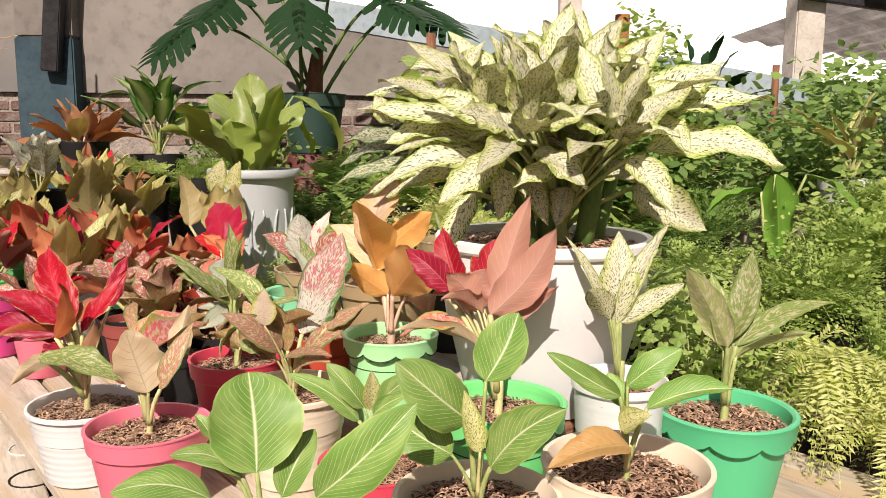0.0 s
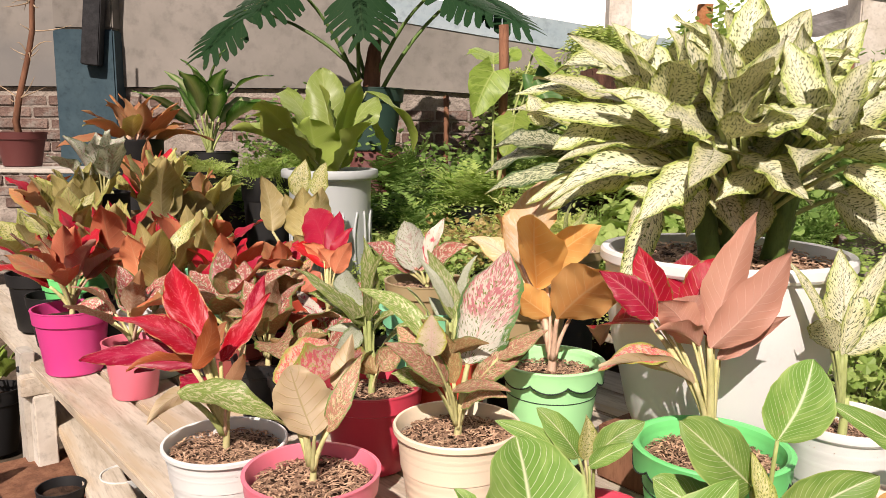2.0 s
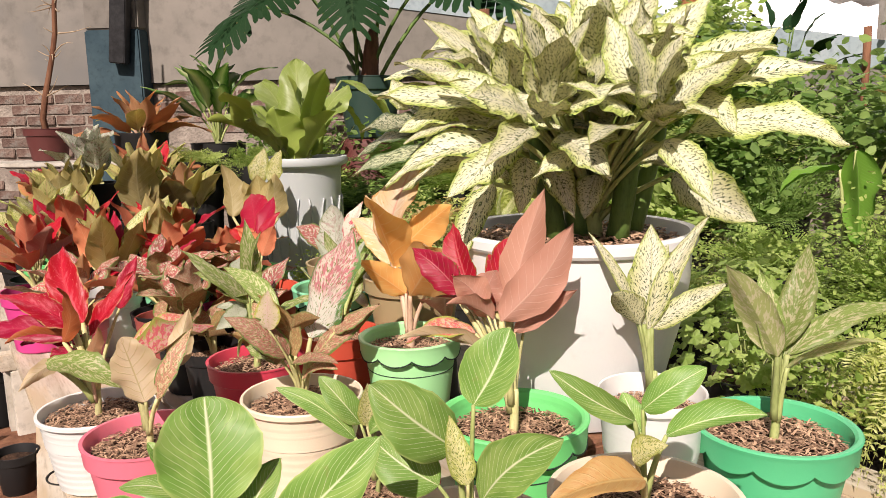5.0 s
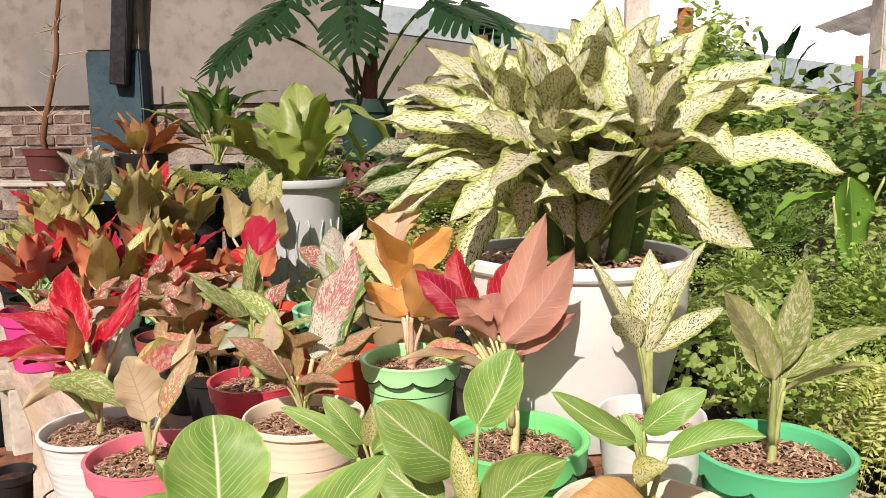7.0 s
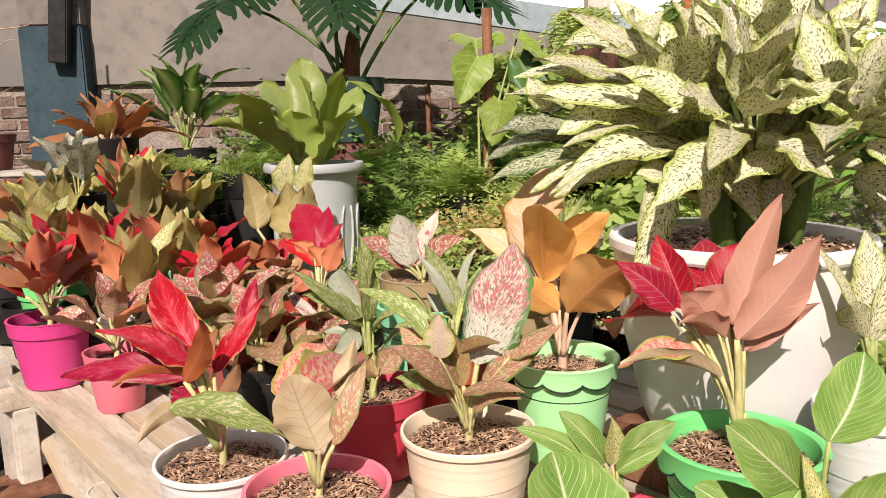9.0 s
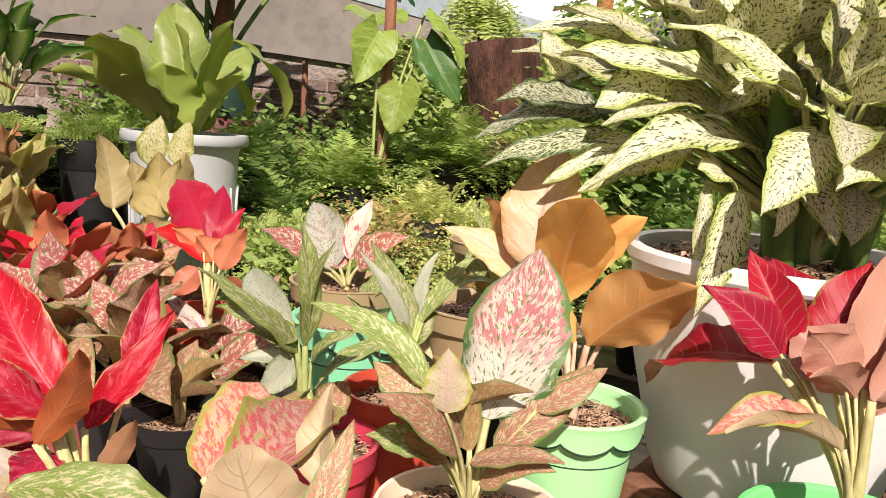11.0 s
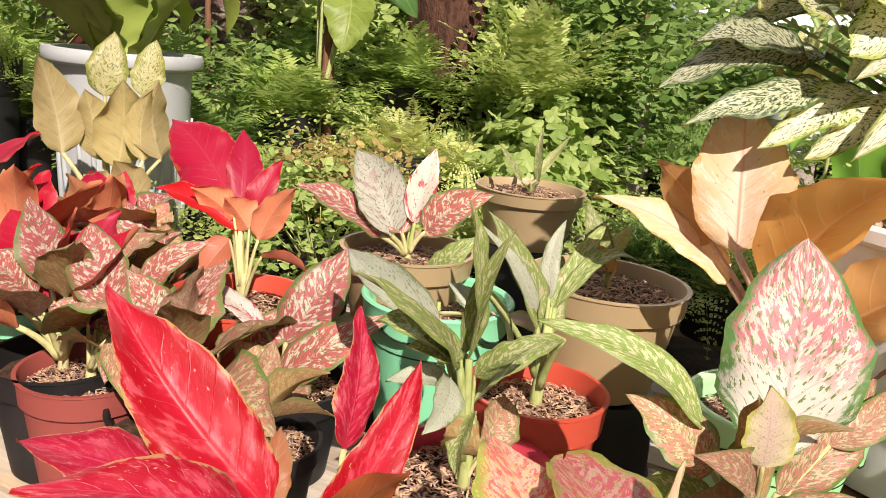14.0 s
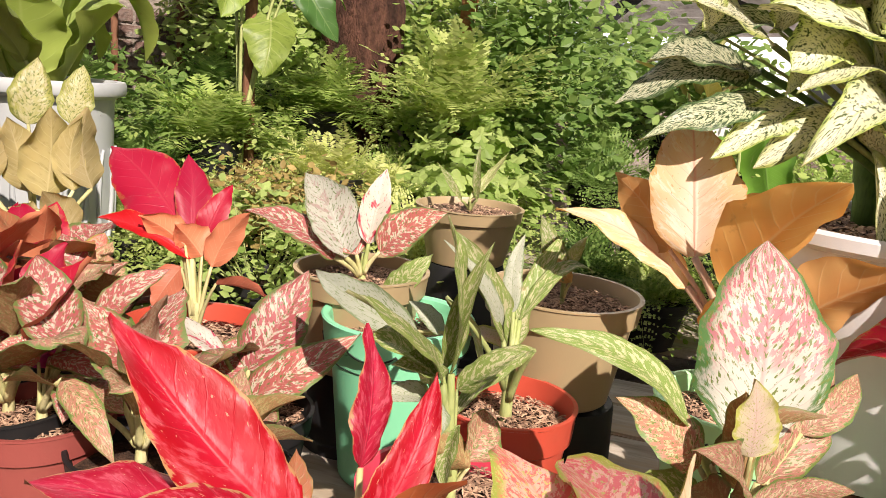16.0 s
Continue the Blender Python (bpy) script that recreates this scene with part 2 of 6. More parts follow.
CREAM_SPECK = dict(grain=(8.0, 24.0), speck_at=(0.55, 0.59), speck_grain=(2.3, 1.8))
M = {
    "red_up": leaf_mat("red_leaf", (0.37, 0.004, 0.024), margin=(0.46, 0.22, 0.1), centre=(0.46, 0.010, 0.045), vein=(0.54, 0.05, 0.08), patch=(0.54, 0.07, 0.11), patch_at=(0.48, 0.66), edge=0.06, glow=0.25, grain=(5.0, 12.0), veins=7.0, vein_width=0.04, speck=(0.58, 0.22, 0.16), speck_at=(0.66, 0.70)),
    "red_low": leaf_mat("red_leaf_underside", (0.46, 0.115, 0.0403), vein=(0.575, 0.23, 0.115), centre=(0.506, 0.149, 0.0575), glow=0.35),
    "crimson_up": leaf_mat("crimson_leaf", (0.50, 0.009, 0.032), vein=(0.58, 0.05, 0.07), centre=(0.54, 0.018, 0.045), margin=(0.5, 0.12, 0.05), edge=0.05, glow=0.32, vein_width=0.05),
    "crimson_low": leaf_mat("crimson_leaf_underside", (0.74, 0.26, 0.14), vein=(0.78, 0.38, 0.23), glow=0.32),
    "pink_up": leaf_mat("pink_leaf", (0.5, 0.015, 0.045), vein=(0.75, 0.25, 0.25), patch=(0.45, 0.03, 0.035), margin=(0.35, 0.2, 0.06), edge=0.05),
    "pink_low": leaf_mat("pink_leaf_underside", (0.54, 0.27, 0.20), vein=(0.68, 0.44, 0.35), centre=(0.58, 0.31, 0.24), glow=0.3, vein_width=0.07, veins=11.0),
    "brown_up": leaf_mat("apricot_leaf", (0.82, 0.60, 0.34), centre=(0.86, 0.68, 0.50), vein=(0.84, 0.34, 0.24), patch=(0.86, 0.74, 0.56), margin=(0.7, 0.42, 0.16), edge=0.06, vein_width=0.04, speck=(0.6, 0.4, 0.2), speck_at=(0.66, 0.7)),
    "brown_low": leaf_mat("ochre_leaf_underside", (0.84, 0.58, 0.26), vein=(0.86, 0.66, 0.36), centre=(0.80, 0.48, 0.19), glow=0.68, vein_width=0.07, veins=8.0, vein_gain=0.8),
    "mottle_up": leaf_mat("pink_cream_mottled_leaf", (0.56, 0.25, 0.18), patch=(0.68, 0.55, 0.34), patch_at=(0.50, 0.56), vein=(0.64, 0.40, 0.28), speck=(0.22, 0.28, 0.08), speck_at=(0.55, 0.60), margin=(0.18, 0.30, 0.07), edge=0.14, grain=(9.0, 22.0), speck_grain=(2.2, 1.8)),
    "mottle_low": leaf_mat("olive_brown_leaf_underside", (0.45, 0.26, 0.13), patch=(0.54, 0.42, 0.21), patch_at=(0.49, 0.56), vein=(0.48, 0.32, 0.17), speck=(0.26, 0.27, 0.09), speck_at=(0.56, 0.61), margin=(0.3, 0.33, 0.12), glow=0.52, grain=(10.0, 24.0)),
    "hero_up": leaf_mat("pink_leaf_cream_foot", (0.68, 0.25, 0.27), foot=(0.84, 0.84, 0.74), patch=(0.84, 0.72, 0.62), patch_at=(0.485, 0.53), vein=(0.80, 0.40, 0.40), vein_width=0.05, speck=(0.21, 0.29, 0.07), speck_at=(0.575, 0.615), margin=(0.13, 0.30, 0.09), edge=0.15, slant=0.36, grain=(17.0, 22.0), speck_grain=(1.6, 1.7)),
    "pale_up": leaf_mat("cream_leaf_yellow_margin", (0.78, 0.70, 0.46), centre=(0.82, 0.66, 0.54), vein=(0.8, 0.55, 0.45), margin=(0.56, 0.58, 0.13), edge=0.2, speck=(0.5, 0.52, 0.15), speck_at=(0.58, 0.64)),
    "flint_up": leaf_mat("white_leaf_heavy_dark_flecks", (0.60, 0.63, 0.42), centre=(0.66, 0.68, 0.48), speck=(0.05, 0.09, 0.03), margin=(0.10, 0.18, 0.05), edge=0.2, vein=(0.35, 0.42, 0.18), veins=12.0, vein_width=0.05, grain=(8.0, 24.0), speck_at=(0.50, 0.545), speck_grain=(2.8, 2.2)),
    "pearl_up": leaf_mat("silver_white_leaf", (0.58, 0.61, 0.49), margin=(0.28, 0.37, 0.18), edge=0.14, vein=(0.44, 0.5, 0.3), speck=(0.3, 0.38, 0.2), speck_at=(0.57, 0.62), vein_width=0.05),
    "coral_up": leaf_mat("coral_leaf_green_margin", (0.74, 0.16, 0.16), patch=(0.80, 0.48, 0.38), patch_at=(0.48, 0.54), vein=(0.78, 0.34, 0.28), margin=(0.38, 0.44, 0.08), edge=0.22, speck=(0.54, 0.52, 0.18), speck_at=(0.57, 0.62), grain=(12.0, 24.0), speck_grain=(2.4, 1.8)),
    "coral_low": leaf_mat("pale_leaf_underside", (0.726, 0.594, 0.363), vein=(0.506, 0.44, 0.143), centre=(0.792, 0.682, 0.462), veins=8.0),
    "speck_up": leaf_mat("cream_leaf_dark_flecks", (0.79, 0.79, 0.48), centre=(0.87, 0.85, 0.67), vein=(0.52, 0.58, 0.20), speck=(0.06, 0.10, 0.025), margin=(0.47, 0.55, 0.15), edge=0.22, vein_width=0.05, veins=12.0, glow=0.38, **CREAM_SPECK),
    "speck_low": leaf_mat("olive_cream_leaf_underside", (0.80, 0.78, 0.52), vein=(0.60, 0.64, 0.28), speck=(0.08, 0.12, 0.03), margin=(0.54, 0.58, 0.20), veins=12.0, vein_width=0.05, glow=0.5, **CREAM_SPECK),
    "fleck_up": leaf_mat("green_leaf_cream_flecks", (0.26, 0.36, 0.09), patch=(0.60, 0.58, 0.34), patch_at=(0.50, 0.56), margin=(0.25, 0.31, 0.09), edge=0.12, grain=(10.0, 20.0), speck=(0.62, 0.6, 0.38), speck_at=(0.63, 0.67)),
    "fleck_low": leaf_mat("olive_leaf_underside", (0.44, 0.50, 0.19), patch=(0.66, 0.63, 0.38), patch_at=(0.5, 0.56), glow=0.36, grain=(9.0, 24.0)),
    "birkin_up": leaf_mat("green_leaf_white_veins", (0.19, 0.36, 0.07), vein=(0.78, 0.82, 0.55), patch=(0.32, 0.48, 0.13), patch_at=(0.42, 0.66), margin=(0.40, 0.52, 0.17), edge=0.05, edge_noise=0.05, veins=13.0, vein_width=0.07, vein_gain=1.0, slant=0.45, glow=0.34, grain=(2.0, 2.5)),
    "birkin_low": leaf_mat("pale_green_leaf_underside", (0.40, 0.50, 0.18), vein=(0.74, 0.77, 0.48), veins=13.0, vein_width=0.07, vein_gain=0.9, slant=0.45, glow=0.4),
    "dry_up": leaf_mat("yellowed_leaf", (0.62, 0.40, 0.16), vein=(0.66, 0.5, 0.22), patch=(0.6, 0.34, 0.12)),
    "tan_low": leaf_mat("tan_leaf_underside", (0.68, 0.57, 0.29), vein=(0.82, 0.74, 0.46), centre=(0.71, 0.61, 0.33), veins=8.0, vein_width=0.07, vein_gain=0.85, patch=(0.60, 0.49, 0.23), patch_at=(0.5, 0.7), glow=0.6),
    "tan_up": leaf_mat("pale_green_leaf_flecks", (0.55, 0.52, 0.20), patch=(0.28, 0.3, 0.08), vein=(0.6, 0.3, 0.2), margin=(0.4, 0.42, 0.12)),
    "lime_up": leaf_mat("lime_leaf", (0.50, 0.52, 0.15), patch=(0.72, 0.69, 0.38), patch_at=(0.45, 0.55), centre=(0.68, 0.66, 0.3), vein=(0.66, 0.62, 0.3), margin=(0.38, 0.42, 0.1), speck=(0.24, 0.30, 0.07), speck_at=(0.54, 0.6), grain=(8.0, 18.0), speck_grain=(2.0, 1.6)),
    "white_up": leaf_mat("greyish_white_leaf", (0.68, 0.68, 0.58), vein=(0.48, 0.48, 0.38), patch=(0.56, 0.42, 0.37), patch_at=(0.53, 0.60), speck=(0.2, 0.28, 0.11), speck_at=(0.58, 0.62), margin=(0.36, 0.42, 0.26), edge=0.1),
    "rose_up": leaf_mat("rose_speckled_leaf", (0.55, 0.14, 0.14), patch=(0.74, 0.67, 0.54), patch_at=(0.51, 0.55), speck=(0.14, 0.23, 0.06), speck_at=(0.57, 0.62), margin=(0.18, 0.25, 0.07), edge=0.17, vein=(0.6, 0.27, 0.22), grain=(9.0, 20.0), speck_grain=(2.5, 2.0)),
    "rose_low": leaf_mat("brown_rose_leaf_underside", (0.60, 0.36, 0.25), patch=(0.70, 0.56, 0.40), patch_at=(0.48, 0.54), vein=(0.64, 0.42, 0.3), speck=(0.36, 0.3, 0.14), speck_at=(0.58, 0.63), glow=0.52, grain=(10.0, 22.0)),
    "splash_up": leaf_mat("white_pink_splashed_leaf", (0.70, 0.66, 0.58), patch=(0.62, 0.07, 0.13), patch_at=(0.54, 0.6), vein=(0.66, 0.6, 0.5), speck=(0.14, 0.22, 0.07), speck_at=(0.62, 0.67), grain=(3.0, 6.0), speck_grain=(5.0, 6.0)),
    "rust_up": leaf_mat("rust_leaf", (0.58, 0.24, 0.11), vein=(0.66, 0.36, 0.2), patch=(0.5, 0.28, 0.12), margin=(0.45, 0.28, 0.1)),
    "rust_low": leaf_mat("rust_leaf_underside", (0.68, 0.42, 0.23), vein=(0.76, 0.54, 0.33), glow=0.6),
    "nest_up": leaf_mat("glossy_lime_leaf", (0.35, 0.46, 0.12), vein=(0.56, 0.63, 0.26), centre=(0.38, 0.49, 0.13), patch=(0.44, 0.54, 0.18), patch_at=(0.45, 0.7), veins=9.0, vein_width=0.06, rough=0.36, glow=0.5),
    "nest_low": leaf_mat("lime_leaf_underside", (0.48, 0.56, 0.14), vein=(0.56, 0.62, 0.22), veins=7.0, vein_width=0.05, glow=0.55),
    "dumb_up": leaf_mat("green_leaf_pale_centre", (0.18, 0.36, 0.08), centre=(0.64, 0.70, 0.38), vein=(0.5, 0.58, 0.26), margin=(0.06, 0.15, 0.03), edge=0.2),
    "dark_up": leaf_mat("dark_green_leaf", (0.012, 0.042, 0.014), vein=(0.025, 0.06, 0.02), rough=0.6, glow=0.08, shine=0.12),
    "elephant_up": leaf_mat("yellow_green_leaf", (0.27, 0.38, 0.07), vein=(0.45, 0.52, 0.18), patch=(0.2, 0.3, 0.05), veins=6.0, glow=0.3),
    "jade_up": leaf_mat("deep_green_leaf", (0.07, 0.17, 0.04), vein=(0.2, 0.3, 0.1), veins=6.0, glow=0.25, vein_width=0.05),
    "banana_up": leaf_mat("banana_leaf", (0.19, 0.38, 0.05), vein=(0.3, 0.48, 0.12), veins=26.0, glow=0.4),
    "stalk_green": rough_mat("green_stalk", (0.30, 0.36, 0.12), (0.42, 0.46, 0.2), 30, (1, 1, 0.3), 0.5, 0.2),
    "stalk_pale": rough_mat("cream_stalk", (0.46, 0.45, 0.19), (0.60, 0.55, 0.30), 30, (1, 1, 0.3), 0.5, 0.2),
    "stalk_pink": rough_mat("pink_stalk", (0.62, 0.40, 0.28), (0.7, 0.5, 0.38), 30, (1, 1, 0.3), 0.5, 0.2),
    "stalk_dark": rough_mat("dark_green_stalk", (0.07, 0.13, 0.03), (0.12, 0.2, 0.05), 30, (1, 1, 0.3), 0.5, 0.2),
    "soil": rough_mat("potting_soil", (0.035, 0.02, 0.013), (0.12, 0.065, 0.04), 40, rough=0.95, bump=0.9, distance=0.01),
    "chip": small_leaf_mat("coir_chips", (0.13, 0.065, 0.04), (0.68, 0.45, 0.30), 0.0, 0.9),
    "white_pot": plastic("white_plastic", (0.68, 0.69, 0.68)),
    "ceramic": plastic("white_glazed_pot", (0.73, 0.73, 0.73), 0.4, 0.4),
    # near-black green: paints the shade under scalloped lips, also the thin body ring
    "lip_shade_and_band": plastic("dark_lip_shade_and_band", (0.012, 0.03, 0.02), 0.6, 0.1),
    "urn_pot": plastic("pale_grey_white_plastic", (0.43, 0.46, 0.47)),
    "cream_pot": plastic("cream_plastic", (0.72, 0.62, 0.48)),
    "pink_pot": plastic("pink_plastic", (0.72, 0.17, 0.24)),
    "magenta_pot": plastic("magenta_plastic", (0.62, 0.05, 0.24)),
    "red_pot": plastic("red_plastic", (0.58, 0.05, 0.09)),
    "maroon_pot": plastic("dark_maroon_plastic", (0.10, 0.022, 0.02), 0.6, 0.4),
    "clay_pot": plastic("old_red_clay", (0.26, 0.055, 0.045), 0.6, 0.5),
    "orange_pot": plastic("terracotta_plastic", (0.50, 0.07, 0.04)),
    "green_pot": plastic("green_plastic", (0.14, 0.62, 0.20)),
    "mint_pot": plastic("mint_plastic", (0.20, 0.62, 0.36)),
    "apple_pot": plastic("apple_green_plastic", (0.36, 0.74, 0.36)),
    "teal_pot": plastic("sea_green_plastic", (0.07, 0.46, 0.22)),
    "black_pot": plastic("black_plastic", (0.008, 0.008, 0.009), 0.55, 0.1),
    "dark_pot": plastic("dark_green_plastic", (0.02, 0.05, 0.04), 0.5),
    "tan_pot": plastic("tan_plastic", (0.36, 0.27, 0.15)),
    "bag": plastic("grey_plastic_bag", (0.25, 0.26, 0.28), 0.25),
    "wood": rough_mat("weathered_wood", (0.36, 0.30, 0.23), (0.56, 0.50, 0.42), 3, (0.8, 6, 6), 0.85, 0.4, 0.003, third=(0.46, 0.36, 0.25)),
    "post": rough_mat("whitewashed_post", (0.52, 0.47, 0.40), (0.66, 0.62, 0.56), 6, rough=0.85, bump=0.3),
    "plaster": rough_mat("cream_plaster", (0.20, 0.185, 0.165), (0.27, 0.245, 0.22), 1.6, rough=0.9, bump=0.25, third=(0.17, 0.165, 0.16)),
    "render": rough_mat("crumbling_grey_render", (0.25, 0.21, 0.18), (0.42, 0.36, 0.31), 9, rough=0.95, bump=0.9, distance=0.02),
    "brick": rough_mat("old_brick", (0.14, 0.085, 0.07), (0.25, 0.175, 0.145), 14, rough=0.95, bump=0.9, distance=0.015, third=(0.26, 0.235, 0.21)),
    "blue": rough_mat("blue_grey_paint", (0.022, 0.045, 0.06), (0.04, 0.07, 0.085), 4, rough=0.75, bump=0.2),
    "slate": rough_mat("blue_grey_wall_paint", (0.25, 0.32, 0.36), (0.34, 0.40, 0.43), 3, rough=0.8, bump=0.2),
    "black": rough_mat("black_painted_steel", (0.012, 0.012, 0.014), (0.03, 0.03, 0.033), 20, rough=0.5, bump=0.2),
    "earth": rough_mat("bare_earth", (0.06, 0.045, 0.03), (0.17, 0.12, 0.085), 3, rough=0.95, bump=0.8, distance=0.03),
    "stump": rough_mat("dark_fern_stump", (0.035, 0.017, 0.012), (0.13, 0.06, 0.04), 16, (1, 1, 0.35), 0.95, 1.0, 0.03),
    "coir": rough_mat("orange_coir_pole", (0.35, 0.13, 0.05), (0.5, 0.22, 0.1), 22, (1, 1, 3), 0.95, 0.8, 0.01),
    "bark": rough_mat("brown_stake", (0.14, 0.06, 0.035), (0.25, 0.12, 0.07), 20, (1, 1, 0.2), 0.9, 0.5),
    "roofing": rough_mat("weathered_roof_sheet", (0.35, 0.34, 0.33), (0.55, 0.54, 0.53), 4, rough=0.6, bump=0.2),
    "twig": rough_mat("pale_twig", (0.32, 0.22, 0.14), (0.5, 0.38, 0.26), 30, (1, 1, 0.3), 0.9, 0.4),
    "fern": small_leaf_mat("fern_leaf", (0.22, 0.36, 0.07), (0.54, 0.66, 0.20), 0.5),
    "fern_light": small_leaf_mat("pale_fern_leaf", (0.48, 0.56, 0.14), (0.76, 0.78, 0.36), 0.45),
    "fern_mid": small_leaf_mat("bright_fern_leaf", (0.32, 0.44, 0.10), (0.64, 0.71, 0.26), 0.5),
    "fern_dark": small_leaf_mat("dark_fern_leaf", (0.11, 0.22, 0.045), (0.32, 0.46, 0.13), 0.45),
    "fern_rust": small_leaf_mat("rusty_fern_leaf", (0.26, 0.19, 0.06), (0.50, 0.38, 0.14)),
    "ivy": small_leaf_mat("ivy_leaf", (0.26, 0.40, 0.09), (0.56, 0.68, 0.24), 0.5),
}

# ---- builders ----
def mesh_of(name, verts, faces, mats, slots=None, uvs=None, smooth=True, sharp=0):
    me = bpy.data.meshes.new(name)
    me.from_pydata([tuple(v) for v in verts], [], faces)
    for m in mats:
        me.materials.append(M[m])
    if slots is not None:
        me.polygons.foreach_set("material_index", slots)
    if smooth:
        me.polygons.foreach_set("use_smooth", [True] * len(faces))
    if uvs is not None:
        layer = me.uv_layers.new(name="UVMap")
        loops = np.empty(len(me.loops), dtype=np.int32)
        me.loops.foreach_get("vertex_index", loops)
        layer.data.foreach_set("uv", np.asarray(uvs, dtype=np.float32)[loops].ravel())
    me.update()
    if sharp:
        me.set_sharp_from_angle(angle=radians(sharp))
    return me


def under(name, me, parent, label="", at=None):
    ob = new(name, me)
    ob.parent = parent
    if at is not None:
        ob.matrix_basis = at
    return tagged(ob, label)


def part(name, bm, material, parent, label="", at=None):
    me = bpy.data.meshes.new(name)
    bm.to_mesh(me)
    bm.free()
    me.materials.append(M[material])
    return under(name, me, parent, label, at)


def thing(name, label, category, at=(0, 0, 0), group="", kind="", turn=0.0):
    ob = new(name)
    ob.empty_display_size = 0.05
    ob.matrix_basis = pose(*at, 0, 0, turn)
    return tagged(ob, label, category, group, kind)


def box_bm(size, at=(0, 0, 0), bevel=0.0):
    bm = bmesh.new()
    bmesh.ops.create_cube(bm, size=1.0, matrix=Matrix.Translation(at) @ Matrix.Diagonal((*size, 1)))
    if bevel:
        bmesh.ops.bevel(bm, geom=bm.edges[:], offset=bevel, segments=2, affect="EDGES")
    return bm


def lathe(profile, turns=40, wave=None):
    """Verts and faces of a ring-by-ring turned shape; profile rows are (radius, height); wave(angle, ring) shifts a ring's height."""
    verts, faces = [], []
    for k, (r, z) in enumerate(profile):
        for i in range(turns):
            a = 2 * math.pi * i / turns
            verts.append((r * math.cos(a), r * math.sin(a), z + (wave(a, k) if wave else 0.0)))
    for k in range(len(profile) - 1):
        for i in range(turns):
            j = (i + 1) % turns
            faces.append((k * turns + i, k * turns + j, (k + 1) * turns + j, (k + 1) * turns + i))
    return verts, faces


def tube(points, radii, sides=6):
    """Verts and faces of a tube along points."""
    verts, faces, n = [], [], len(points)
    ref = Vector((0.31, 0.17, 0.93)).normalized()
    for k, p in enumerate(points):
        d = (Vector(points[min(k + 1, n - 1)]) - Vector(points[max(k - 1, 0)])).normalized()
        x = d.cross(ref)
        x = x.normalized() if x.length > 1e-4 else d.orthogonal().normalized()
        y = d.cross(x)
        for i in range(sides):
            a = 2 * math.pi * i / sides
            verts.append(Vector(p) + radii[k] * (math.cos(a) * x + math.sin(a) * y))
    for k in range(n - 1):
        for i in range(sides):
            j = (i + 1) % sides
            faces.append((k * sides + i, k * sides + j, (k + 1) * sides + j, (k + 1) * sides + i))
    faces.append(tuple(range(sides))[::-1])
    faces.append(tuple((n - 1) * sides + i for i in range(sides)))
    return verts, faces


def bow(a, b, lift, steps=7):
    a, b = Vector(a), Vector(b)
    return [a.lerp(b, s / (steps - 1)) + Vector((0, 0, lift * 4 * (s / (steps - 1)) * (1 - s / (steps - 1)))) for s in range(steps)]


SHAPES = {  # where the blade is widest, and how pointed it ends
    "ovate": (0.55, 0.98), "lance": (0.68, 1.1), "broad": (0.55, 0.72), "round": (0.5, 0.5), "paddle": (0.9, 0.46), "heart": (0.22, 0.75), "strap": (0.5, 0.7), "egg": (0.66, 0.86), "oblong": (0.78, 0.62),
}


